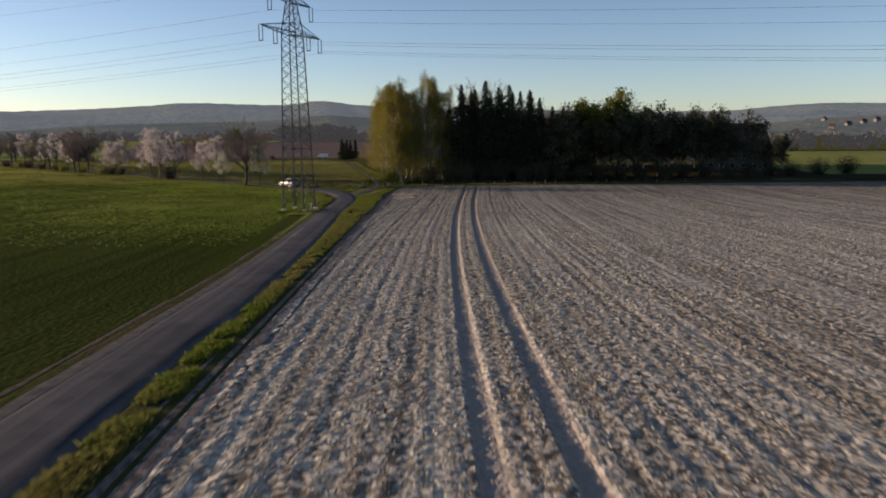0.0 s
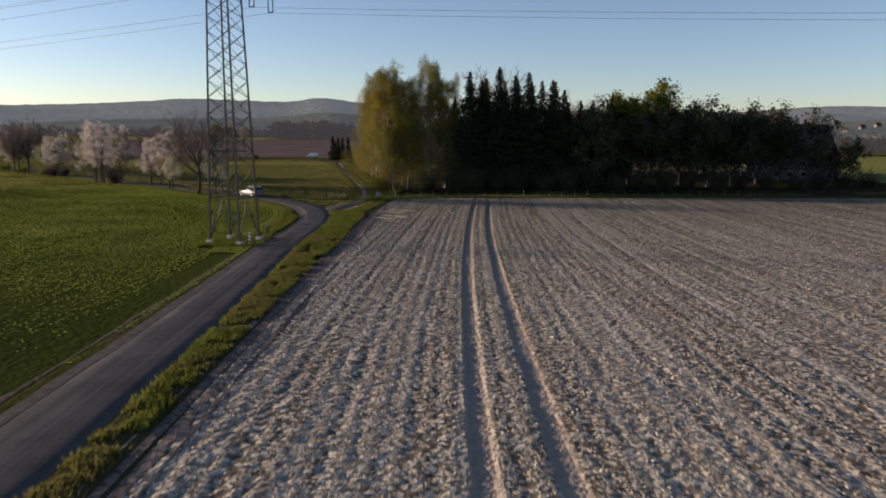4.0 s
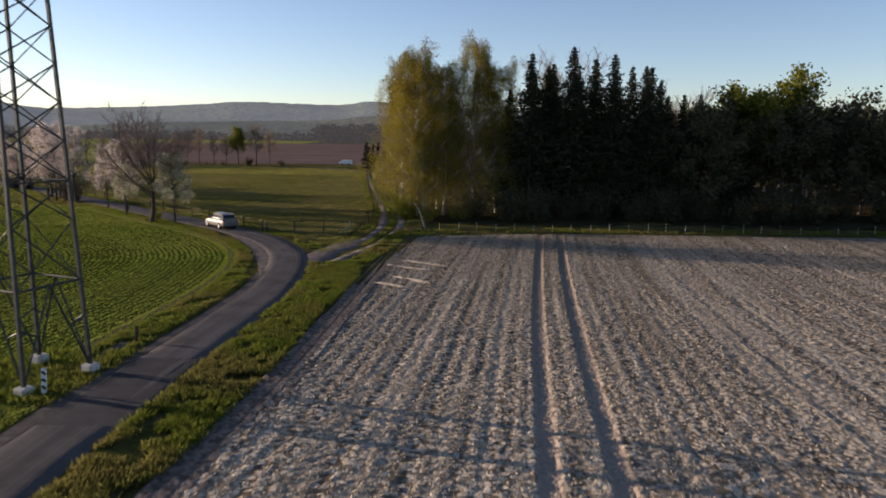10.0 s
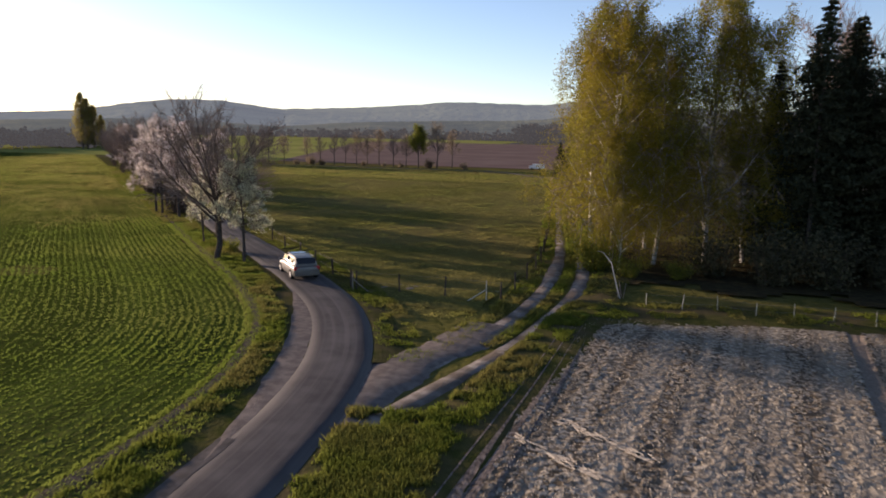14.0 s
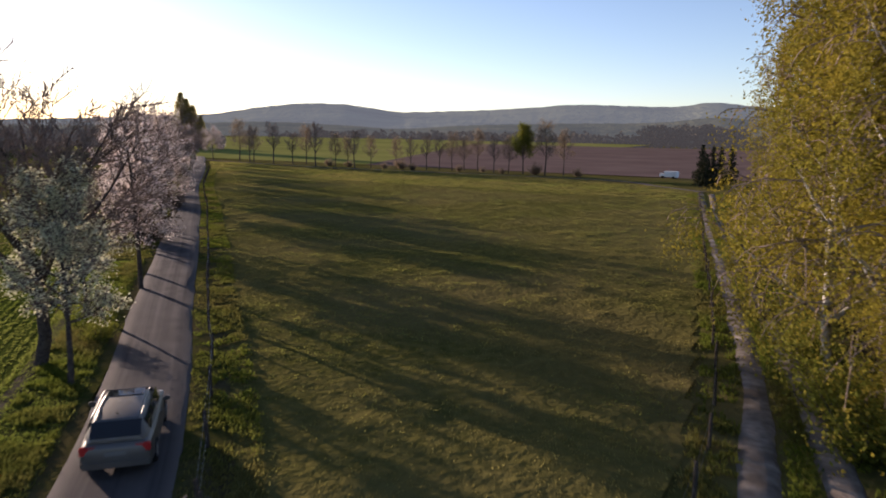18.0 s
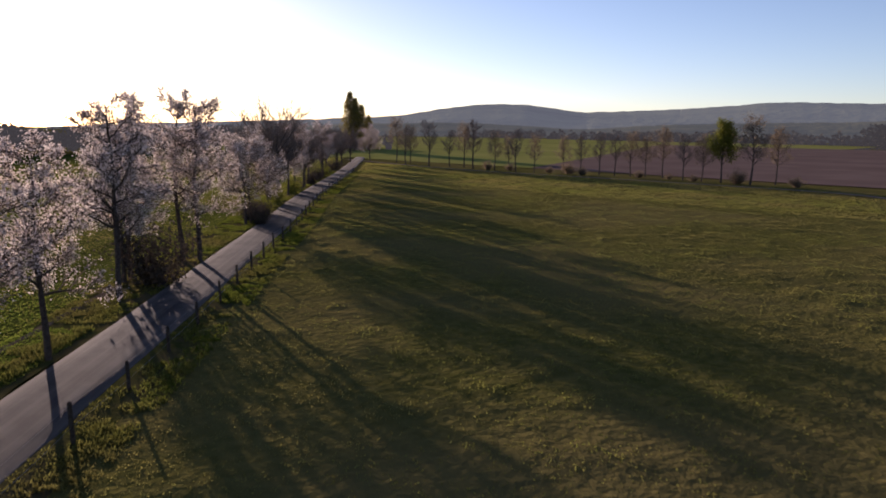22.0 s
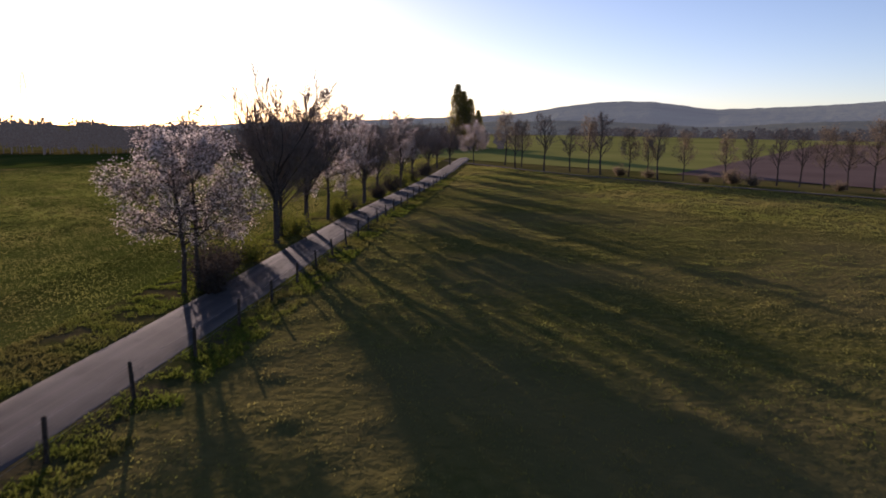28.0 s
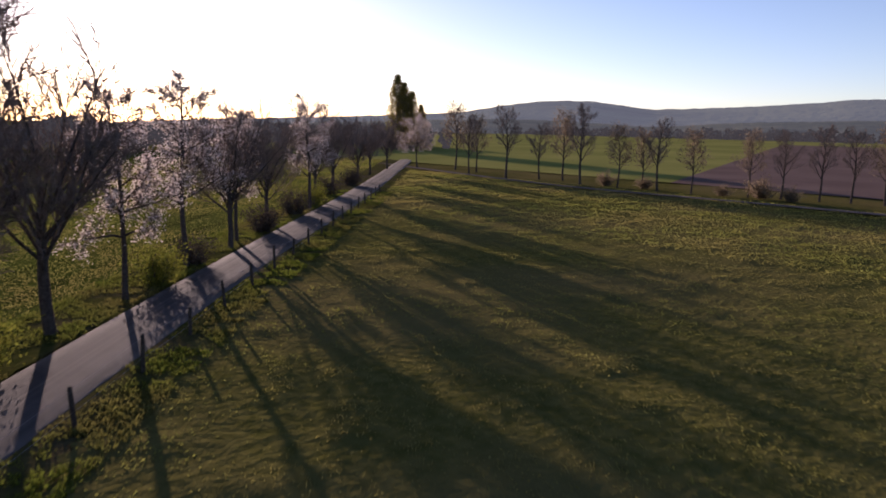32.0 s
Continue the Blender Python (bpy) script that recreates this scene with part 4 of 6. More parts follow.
def bush(seed, height, mat, label, name="bush", wide=1.0):
    rng = np.random.RandomState(seed)
    fine, tips = [], []
    for _ in range(34):
        a, t = rng.uniform(0, 2 * math.pi), rng.uniform(0.05, 0.9)
        d = np.array([math.cos(a) * t * wide, math.sin(a) * t * wide, 1.0])
        d /= np.linalg.norm(d)
        p, l = np.array([math.cos(a), math.sin(a), 0]) * rng.uniform(0, 0.25 * height), height * rng.uniform(0.6, 1.05)
        for k in range(5):
            d = d + rng.normal(0, 0.14, 3)
            d /= np.linalg.norm(d)
            q = p + d * l / 5
            fine.append((*p, *q, 0.03 * (1 - k / 6), 0.03 * (1 - (k + 1) / 6)))
            for _ in range(20):
                tips.append(p + (q - p) * rng.rand() + rng.normal(0, 0.11 * height, 3) * (0.4 + 0.2 * k))
            p = q
    tips = np.array(tips)
    tips = tips[tips[:, 2] > 0.05]
    root = tagged(new(name), label, "bush")
    v, f = tubes(fine, 3)
    st = part("branchwork", quick_mesh("branchwork", v, f, M_BARK, True), None, root)
    part("foliage", leaf_mesh("foliage", tips, 0.04 * height + 0.05, mat, rng), None, st)
    return root


def plant(proto, places, group):
    """The first place takes the tree itself, the others copies: rows of x, y, scale, turn."""
    for k, (x, y, s, turn) in enumerate(places):
        m = pose(x, y, float(fall(y)) - 0.05, 0, 0, turn) @ Matrix.Diagonal((s, s, s, 1))
        if k == 0:
            proto.matrix_basis = m
            tagged(proto, group=group)
        else:
            c = copy_thing(proto, Matrix())
            c.matrix_basis = m


def build_trees():
    row = "trees along the lane"
    plant(bare_tree(11, 15.0, "large bare spreading tree at the bend of the lane", 44, 0.36, reach=0.52, wobble=0.085), [(-42.4, 173.3, 0.95, 40)], row)
    plant(bare_tree(12, 13.6, ang=41, stem=0.42), [(-106.9, 233.7, 1.0, 0), (-130.6, 256.2, 0.78, 130), (-110.6, 235.8, 0.72, 250), (-156.8, 279.6, 0.8, 220), (-192, 313, 0.75, 30)], row)
    plant(bare_tree(13, 13.4, ang=38, stem=0.40), [(-114.2, 240.2, 0.96, 0), (-141.2, 264.8, 0.74, 80), (-167.4, 288.8, 0.8, 200), (-180, 302, 0.74, 300), (-205, 327, 0.78, 20)], row)
    plant(blossom_tree(21, 11.2, stem=0.92), [(-52.4, 186.6, 1.0, 0), (-71.6, 199.6, 0.97, 100), (-133.0, 257.8, 0.95, 200)], row)
    plant(blossom_tree(22, 10.6, stem=0.92), [(-57.4, 190.4, 0.95, 30), (-73.9, 201.0, 1.2, 160), (-118.8, 244.8, 1.05, 260)], row)
    plant(blossom_tree(23, 12.4, stem=0.92, label="slender cherry in thin pink blossom beside the lane", dense=0.28), [(-66.8, 197.4, 1.0, 0), (-125.5, 250.8, 1.0, 140), (-149, 274, 1.0, 220)], row)
    plant(blossom_tree(24, 13.4, stem=0.92, label="tall twin-stemmed cherry in pink blossom", dense=0.36), [(-76.5, 206.3, 1.0, 0)], row)
    plant(blossom_tree(25, 12.8, stem=0.92, label="second stem of a pair of tall blossoming cherries", dense=0.36), [(-75.6, 207.3, 1.0, 70)], row)
    plant(blossom_tree(26, 10.2, stem=0.8, reach=0.5, label="broad cherry in full pale blossom beside the lane", dense=0.30), [(-92.7, 221.6, 1.0, 0), (-208, 338, 1.15, 120)], row)
    plant(blossom_tree(27, 9.4, stem=0.8, reach=0.46, label="second stem of a broad cherry in full blossom", dense=0.30), [(-93.6, 222.8, 1.0, 0)], row)
    plant(blossom_tree(28, 9.4, white=True, stem=0.9, reach=0.34, label="slender tree in thin creamy blossom at the bend", dense=0.34), [(-38.7, 172.4, 1.0, 0), (-49.4, 180.4, 0.8, 90)], row)
    plant(bush(31, 4.6, M_HEDGE, "tall dark leafless bush between the roadside cherries", wide=0.55), [(-69.6, 201.2, 1.0, 0), (-92.2, 223.2, 0.55, 90)], "roadside bushes")
    plant(bush(36, 2.6, M_HEDGE, "dark leafless bush under the roadside trees"), [(-95.6, 223.9, 1.0, 140), (-97.4, 225.8, 0.8, 250), (-126, 251.6, 0.8, 33), (-136.5, 261.8, 1.0, 170), (-146, 270.4, 1.1, 70), (-162, 285, 1.1, 10), (-174, 296.4, 1.2, 99)], "roadside bushes")
    plant(bush(32, 3.0, M_YOUNGLEAF, "low bush with young green leaves by the lane"), [(-100.5, 228.6, 0.8, 0), (-110.2, 236.6, 0.85, 50), (-121.5, 247.4, 0.9, 100), (-152, 276, 1.0, 20), (-43.5, 177.0, 0.5, 10)], "roadside bushes")

    # the wood's birch corner
    plant(birch(41, 24.2), [(-7.2, 185.4, 1.0, 0), (1.2, 190.6, 1.07, 120), (-12.4, 211.5, 0.82, 250)], "birches at the wood's corner")
    plant(birch(42, 23.0), [(-9.6, 191.2, 1.02, 40), (-3.4, 187.8, 0.98, 190), (-9.8, 202.5, 0.9, 300), (4.8, 192.5, 0.98, 10)], "birches at the wood's corner")
    plant(birch(43, 21.0), [(-4.8, 197.0, 1.05, 80), (-6.2, 183.2, 0.62, 10)], "birches at the wood's corner")
    plant(bush(33, 3.4, M_YOUNGLEAF, "young green shrub at the foot of the birches"), [(-8.2, 182.6, 1.0, 0), (-5.2, 180.6, 0.6, 60), (-9.6, 187.0, 0.9, 140), (-10.8, 194.6, 0.8, 200), (-1.0, 181.4, 0.55, 20)], "shrubs at the wood's edge")
    g = "spruces of the wood"
    plant(spruce(51, 24.5), [(9.6, 187.4, 1.0, 0), (19.4, 190.2, 0.98, 70), (25.2, 191.6, 0.94, 200), (13.6, 195.0, 0.97, 20)], g)
    plant(spruce(52, 25.4), [(15.8, 188.2, 1.0, 0), (21.9, 188.6, 0.96, 130), (12.4, 191.0, 0.9, 40), (28.2, 195.5, 0.92, 20)], g)
    plant(spruce(53, 22.8), [(27.6, 189.4, 1.0, 0), (6.8, 193.0, 0.86, 90), (31.0, 192.4, 0.82, 10), (40.6, 192.4, 0.9, 50), (42.4, 194.4, 0.88, 220), (34.6, 196.4, 0.84, 140), (18.0, 197.0, 1.0, 30), (24.0, 198.0, 1.02, 60), (10.6, 199.0, 1.0, 120), (21.5, 202, 1.04, 80), (31.5, 199, 0.95, 10), (38, 199, 0.85, 75), (14.2, 203, 1.05, 12)], g)
    plant(leafy_tree(61, 19.8, M_YOUNGLEAF, "willow", "round-crowned willow in yellow-green leaf above the wood", 34, 26, 0.55, 0.3, 0.5), [(46.4, 197.5, 1.0, 0)], "broadleaf trees of the wood")
    plant(leafy_tree(62, 17.5, M_DARKLEAF, "oak", "dark dense broadleaf tree of the wood", 44, 9, 0.6, 0.14), [(36.4, 190.8, 0.9, 0), (51.5, 192.5, 0.9, 60), (57.8, 195.5, 0.94, 120), (64.5, 198.0, 0.9, 200), (71.2, 201.0, 0.95, 300), (79.0, 205.0, 0.9, 20), (87.0, 209.5, 0.88, 80), (48.0, 204, 0.95, 10), (61, 206, 0.95, 170), (104, 214, 0.55, 30)], "broadleaf trees of the wood")
    plant(bush(34, 5.2, M_DARKLEAF, "dark undergrowth bush along the wood's edge"), [(x, 183.2 + 1.4 * math.sin(x * 1.7) + max(0, x - 45) * 0.22, 0.75 + 0.3 * abs(math.sin(x * 2.3)), x * 37) for x in (1.5, 6.5, 10.5, 15.0, 19.5, 24.5, 29.5, 34.5, 39.5, 44.5, 50, 56, 62, 68, 74, 80.5, 87, 94, 101, 109, 118)], "undergrowth of the wood")
    plant(bare_tree(15, 22.0, "tall bare grey tree rising behind the spruces", 30), [(14.8, 200, 1.12, 0), (36, 203, 0.9, 50)], "broadleaf trees of the wood")

    # tree row across the pasture
    far = "far tree row"
    plant(bare_tree(71, 12.4, "bare tree of the row across the pasture", lead=True), [(-174.5, 333, 1.1, 0), (-156.8, 333.4, 1.1, 60), (-142.3, 334.8, 0.92, 120), (-119.6, 341, 0.86, 200), (-97.0, 341.6, 0.85, 20), (-168.6, 336, 0.85, 140), (-124.4, 339.4, 0.8, 250), (-115.8, 342.2, 0.84, 330), (-186, 334, 0.95, 90)], far)
    plant(leafy_tree(72, 12.2, M_BROWNLEAF, "budding_tree", "budding brown tree of the row across the pasture", 30, 1, 0.24, lead=True), [(-164.8, 338.4, 1.05, 0), (-149.8, 334.6, 0.85, 70), (-128.4, 337.4, 0.78, 150), (-111.8, 343.2, 0.9, 220), (-104.2, 345.6, 1.0, 310), (-146.2, 336.4, 0.78, 25), (-108.0, 343.8, 0.82, 180), (-92.4, 341.6, 0.85, 90), (-80.2, 339.0, 1.2, 40), (-76.4, 343.5, 1.0, 130), (-137.0, 336.2, 0.8, 10), (-199, 342, 1.2, 70), (-190, 340, 1.0, 20)], far)
    plant(leafy_tree(73, 13.4, M_YOUNGLEAF, "maple", "yellow-green leafing maple in the far tree row", 28, 4, 0.34, lead=True), [(-87.4, 340.6, 1.0, 0)], far)
    plant(bush(35, 2.2, M_BROWNLEAF, "low brown bush under the far tree row"), [(-121.5, 336, 1.0, 0), (-131.4, 335.4, 0.9, 60), (-107.0, 338.6, 0.9, 130), (-92.5, 337.4, 0.8, 240), (-70.5, 338.4, 1.1, 20), (-145.6, 336.4, 1.0, 90), (-152.4, 335, 1.2, 10), (-126.4, 337, 1.5, 30), (-99.6, 339.6, 0.7, 300), (-83, 338.6, 1.5, 160)], far)
    plant(poplar(81, 29.0), [(-297.4, 401.1, 1.0, 0), (-296.0, 403.0, 0.9, 70), (-294.2, 405.4, 0.79, 120), (-291.8, 408.2, 0.62, 200)], "poplars")
    cyp = spruce(55, 9.8)
    tagged(cyp, "dark dense conifer beside the far end of the track")
    plant(cyp, [(-36.0, 321.0, 1.0, 0), (-34.2, 324.4, 0.95, 40), (-33.0, 328.5, 0.95, 110), (-31.2, 333, 0.95, 200), (-34.8, 319.4, 0.8, 20)], "conifers by the track")


def far_wood(name, label, spots, seed, size=2.6, per=70):
    """Distant woodland, joined: crowns of many clumps."""
    rng = np.random.RandomState(seed)
    pts, segs = [], []
    for x, y, h in spots:
        c = rng.normal(0, 1, (per, 3))
        c /= np.linalg.norm(c, axis=1, keepdims=True)
        c *= rng.uniform(0.3, 1, (per, 1)) ** 0.5
        pts.append(c * [h * 0.36, h * 0.36, h * 0.42] + [x, y, h * 0.57])
        segs.append((x, y, -1, x, y, h * 0.7, h * 0.018, h * 0.008))
    root = tagged(new(name), label, "woodland", kind="stuff")
    v, f = tubes(segs, 4)
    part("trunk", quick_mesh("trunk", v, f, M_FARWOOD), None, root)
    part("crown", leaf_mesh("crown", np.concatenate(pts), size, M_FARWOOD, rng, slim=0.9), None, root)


def build_far_woods():
    r = np.random.RandomState(5)
    belt = []
    for y in np.arange(60, 430, 0.9):
        h = 7.2 + 4.6 * float(lattice_noise(np.array([y]), np.array([0.0]), 9, 61)[0]) ** 1.5 + r.uniform(-1.2, 1.2)
        h += 4.5 * math.exp(-((y - 243) / 5) ** 2) + 4.0 * math.exp(-((y - 256.5) / 2.2) ** 2)
        belt.append((-310 - r.uniform(0, 34), y, h))
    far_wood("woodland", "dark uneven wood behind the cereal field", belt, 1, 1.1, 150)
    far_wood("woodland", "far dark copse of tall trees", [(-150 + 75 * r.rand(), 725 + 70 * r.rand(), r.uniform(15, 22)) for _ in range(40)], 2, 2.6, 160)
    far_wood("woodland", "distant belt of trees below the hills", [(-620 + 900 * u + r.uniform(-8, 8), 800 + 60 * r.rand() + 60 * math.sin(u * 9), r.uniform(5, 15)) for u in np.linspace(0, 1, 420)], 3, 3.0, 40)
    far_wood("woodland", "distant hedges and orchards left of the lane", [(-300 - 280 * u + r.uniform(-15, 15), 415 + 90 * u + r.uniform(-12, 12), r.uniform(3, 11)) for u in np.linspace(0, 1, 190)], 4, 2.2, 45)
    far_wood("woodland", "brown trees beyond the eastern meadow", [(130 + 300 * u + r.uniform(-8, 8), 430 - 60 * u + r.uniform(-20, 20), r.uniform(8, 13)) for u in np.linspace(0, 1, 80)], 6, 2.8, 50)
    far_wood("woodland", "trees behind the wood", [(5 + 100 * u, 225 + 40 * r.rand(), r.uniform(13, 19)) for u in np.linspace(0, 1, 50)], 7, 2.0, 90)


# ---- pylon ----
def build_pylons():
    root = tagged(new("pylon"), "tall grey-green steel lattice pylon with two crossarms", "pylon", "pylons of the power line")
    half = lambda z: 1.73 - 0.0245 * z if z < 26 else max(0.12, 1.09 - (z - 26) * 0.14)
    corner = lambda k, z: Vector(((1, -1, -1, 1)[k] * half(z), (1, 1, -1, -1)[k] * half(z), z))
    levels = [0.35, 4.6, 7.4]
    while levels[-1] < 25.3:
        levels.append(levels[-1] + max(1.25, 2.05 - 0.03 * levels[-1]))
    levels = levels[:-1] + [25.6, 27.0, 28.4, 29.9, 31.2]
    for k in range(4):
        part("leg", rod(corner(k, 0.35), corner(k, 26), 0.115, 0.085, 4), M_STEEL, root)
        part("upper_leg", rod(corner(k, 26), corner(k, 31.2), 0.085, 0.07, 4), M_STEEL, root)
        part("footing", box(0.62, 0.62, 0.7, (corner(k, 0).x, corner(k, 0).y, 0.1), 0.05), M_CONCRETE, root, "pale concrete footing")
        n = (k + 1) % 4
        for j, (a, b) in enumerate(zip(levels[:-1], levels[1:])):
            r = 0.055 if a < 4 else 0.036
            if j == 0:
                mid = (corner(k, b) + corner(n, b)) / 2
                part("brace", rod(corner(k, a), mid, r, r, 4), M_STEEL, root)
                part("brace", rod(corner(n, a), mid, r, r, 4), M_STEEL, root)
                part("brace", rod(corner(k, b), corner(n, b), r, r, 4), M_STEEL, root)
                for c in (k, n):
                    part("stay", rod((corner(c, a) + mid) / 2, corner(c, (a + b) / 2 + 0.4), 0.045, 0.045, 4), M_STEEL, root)
                continue
            part("brace", rod(corner(k, a), corner(n, b), r, r, 4), M_STEEL, root)
            part("brace", rod(corner(n, a), corner(k, b), r, r, 4), M_STEEL, root)
            if b > 25 or j == 2:
                part("brace", rod(corner(k, b), corner(n, b), r, r, 4), M_STEEL, root)
    peak = Vector((0, 0, 33.4))
    for k in range(4):
        part("peak_bar", rod(corner(k, 31.2), peak, 0.045, 0.045, 4), M_STEEL, root)
    hang = []
    for z, reach in ((25.6, 8.4), (29.9, 5.9)):
        for s in (1, -1):
            arm = part("crossarm", rod((s * half(z), half(z), z), (s * reach, 0, z + 0.15), 0.085, 0.07, 4), M_STEEL, root)
            part("chord", rod((s * half(z), -half(z), z), (s * reach, 0, z + 0.15), 0.085, 0.07, 4), M_STEEL, arm)
            for e in (1, -1):
                part("chord", rod((s * half(z + 1.4), e * half(z + 1.4), z + 1.35), (s * reach, 0, z + 0.15), 0.07, 0.055, 4), M_STEEL, arm)
            for f in (0.2, 0.4, 0.6, 0.8):
                x = s * (half(z) + (reach - half(z)) * f)
                w = half(z) * (1 - f)
                part("strut", rod((x, w, z + 0.15 * f), (x, -w, z + 0.15 * f), 0.03, 0.03, 4), M_STEEL, arm)
                for e in (1, -1):
                    part("strut", rod((x, e * w, z + 0.15 * f), (x - s * 0.5, e * half(z + 1.4) * (1 - f * 0.9), z + 0.15 + 1.2 * (1 - f + 0.07)), 0.025, 0.025, 4), M_STEEL, arm)
            for x in ((reach - 0.1, reach * 0.56) if z < 28 else (reach - 0.1,)):
                bm = bmesh.new()
                for e in (-0.28, 0.28):
                    rod((s * x, e, z + 0.1), (s * x, e, z - 1.9), 0.06, 0.06, 6, bm)
                rod((s * x, -0.28, z - 1.9), (s * x, 0.28, z - 1.9), 0.06, 0.06, 6, bm)
                part("insulator", bm, M_GLASSCAP, root, "brown double insulator string")
                hang.append((s * x, z - 1.95))
    hang.append((0.0, 33.4))
    line_turn = -19.5
    step = Vector((math.cos(radians(line_turn)), math.sin(radians(line_turn)), 0)) * -407
    first = Vector((-19.0, 111.5, 0))
    spots = [first + step * k for k in range(-1, 4)]
    for p in spots:
        p.z = float(fall(max(p.y, 0)))
    # the crossarms point along x of the thing; the line runs along its y
    for k, p in enumerate(spots):
        m = pose(p.x, p.y, p.z, 0, 0, line_turn + 90)
        if k == 0:
            root.matrix_basis = m
        else:
            copy_thing(root, m)
    for a, b in zip(spots[:-1], spots[1:]):
        for x, z in hang:
            off = Vector((math.cos(radians(line_turn + 90)), math.sin(radians(line_turn + 90)), 0)) * x
            pts = [a + off + (b - a) * t + Vector((0, 0, z - (7.5 if z < 33 else 5) * 4 * t * (1 - t))) for t in np.linspace(0, 1, 25)]
            tagged(part("power_cable", cable_mesh("power_cable", pts, 0.016, M_CABLE), None), "thin aluminium power cable sagging between pylons", "cable", "cables of the power line")


def build_marker():
    root = tagged(new("road_marker"), "white roadside marker post with black diagonal bands by the pylon", "marker post")
    root.matrix_basis = pose(-17.0, 109.2, float(fall(109)), 0, 4, 0)
    part("board", box(0.24, 0.05, 1.15, (0, 0, 0.72), 0.02), M_WHITE, root)
    for z in (0.42, 0.75, 1.08):
        part("band", box(0.236, 0.056, 0.13, (0, 0, z), 0, Euler((0, radians(38), 0)).to_matrix().to_4x4() @ Matrix.Diagonal((0.92, 1, 1, 1))), M_BLACK, root, "black diagonal band")
    part("post", rod((0, 0.05, -0.2), (0, 0.05, 1.1), 0.03, 0.03), M_STEEL, root)
    stub = tagged(new("wooden_post"), "short dark weathered wooden post on the verge", "post")
    stub.matrix_basis = pose(-17.2, 117.9, float(fall(118)), 0, 3, 0)
    part("shaft", rod((0, 0, -0.2), (0, 0, 0.95), 0.11, 0.09, 8), M_POST, stub)
    part("cap", rod((0, 0, 0.95), (0, 0, 1.0), 0.10, 0.05, 8), M_POST, stub)


# ---- fences ----
def fence(label, line, height, r, mat, wires=(0.5, 0.95), seed=1):
    rng = np.random.RandomState(seed)
    root = tagged(new("fence"), label, "fence")
    root.matrix_basis = pose(line[0][0], line[0][1], 0)
    o = Vector((line[0][0], line[0][1], 0))
    tops = []
    for x, y in line:
        h = height * rng.uniform(0.88, 1.1)
        a = Vector((x, y, float(fall(y)) - 0.3)) - o
        b = a + Vector((rng.normal(0, 0.05), rng.normal(0, 0.05), h + 0.3))
        bm = rod(a, b, r, r * 0.85, 7)
        rod(b, b + Vector((0, 0, 0.04)), r * 0.85, r * 0.4, 7, bm)
        part("post", bm, mat, root)
        tops.append((a, b))
    for w in wires:
        segs = []
        for (a, b), (c, d) in zip(tops[:-1], tops[1:]):
            p, q = a + (b - a) * w, c + (d - c) * w
            mid = (p + q) / 2 - Vector((0, 0, 0.03))
            segs += [(*p, *mid, 0.006, 0.006), (*mid, *q, 0.006, 0.006)]
        v, f = tubes(segs, 3)
        part("wire", quick_mesh("wire", v, f, M_WIRE), None, root, "thin fence wire")
    return root


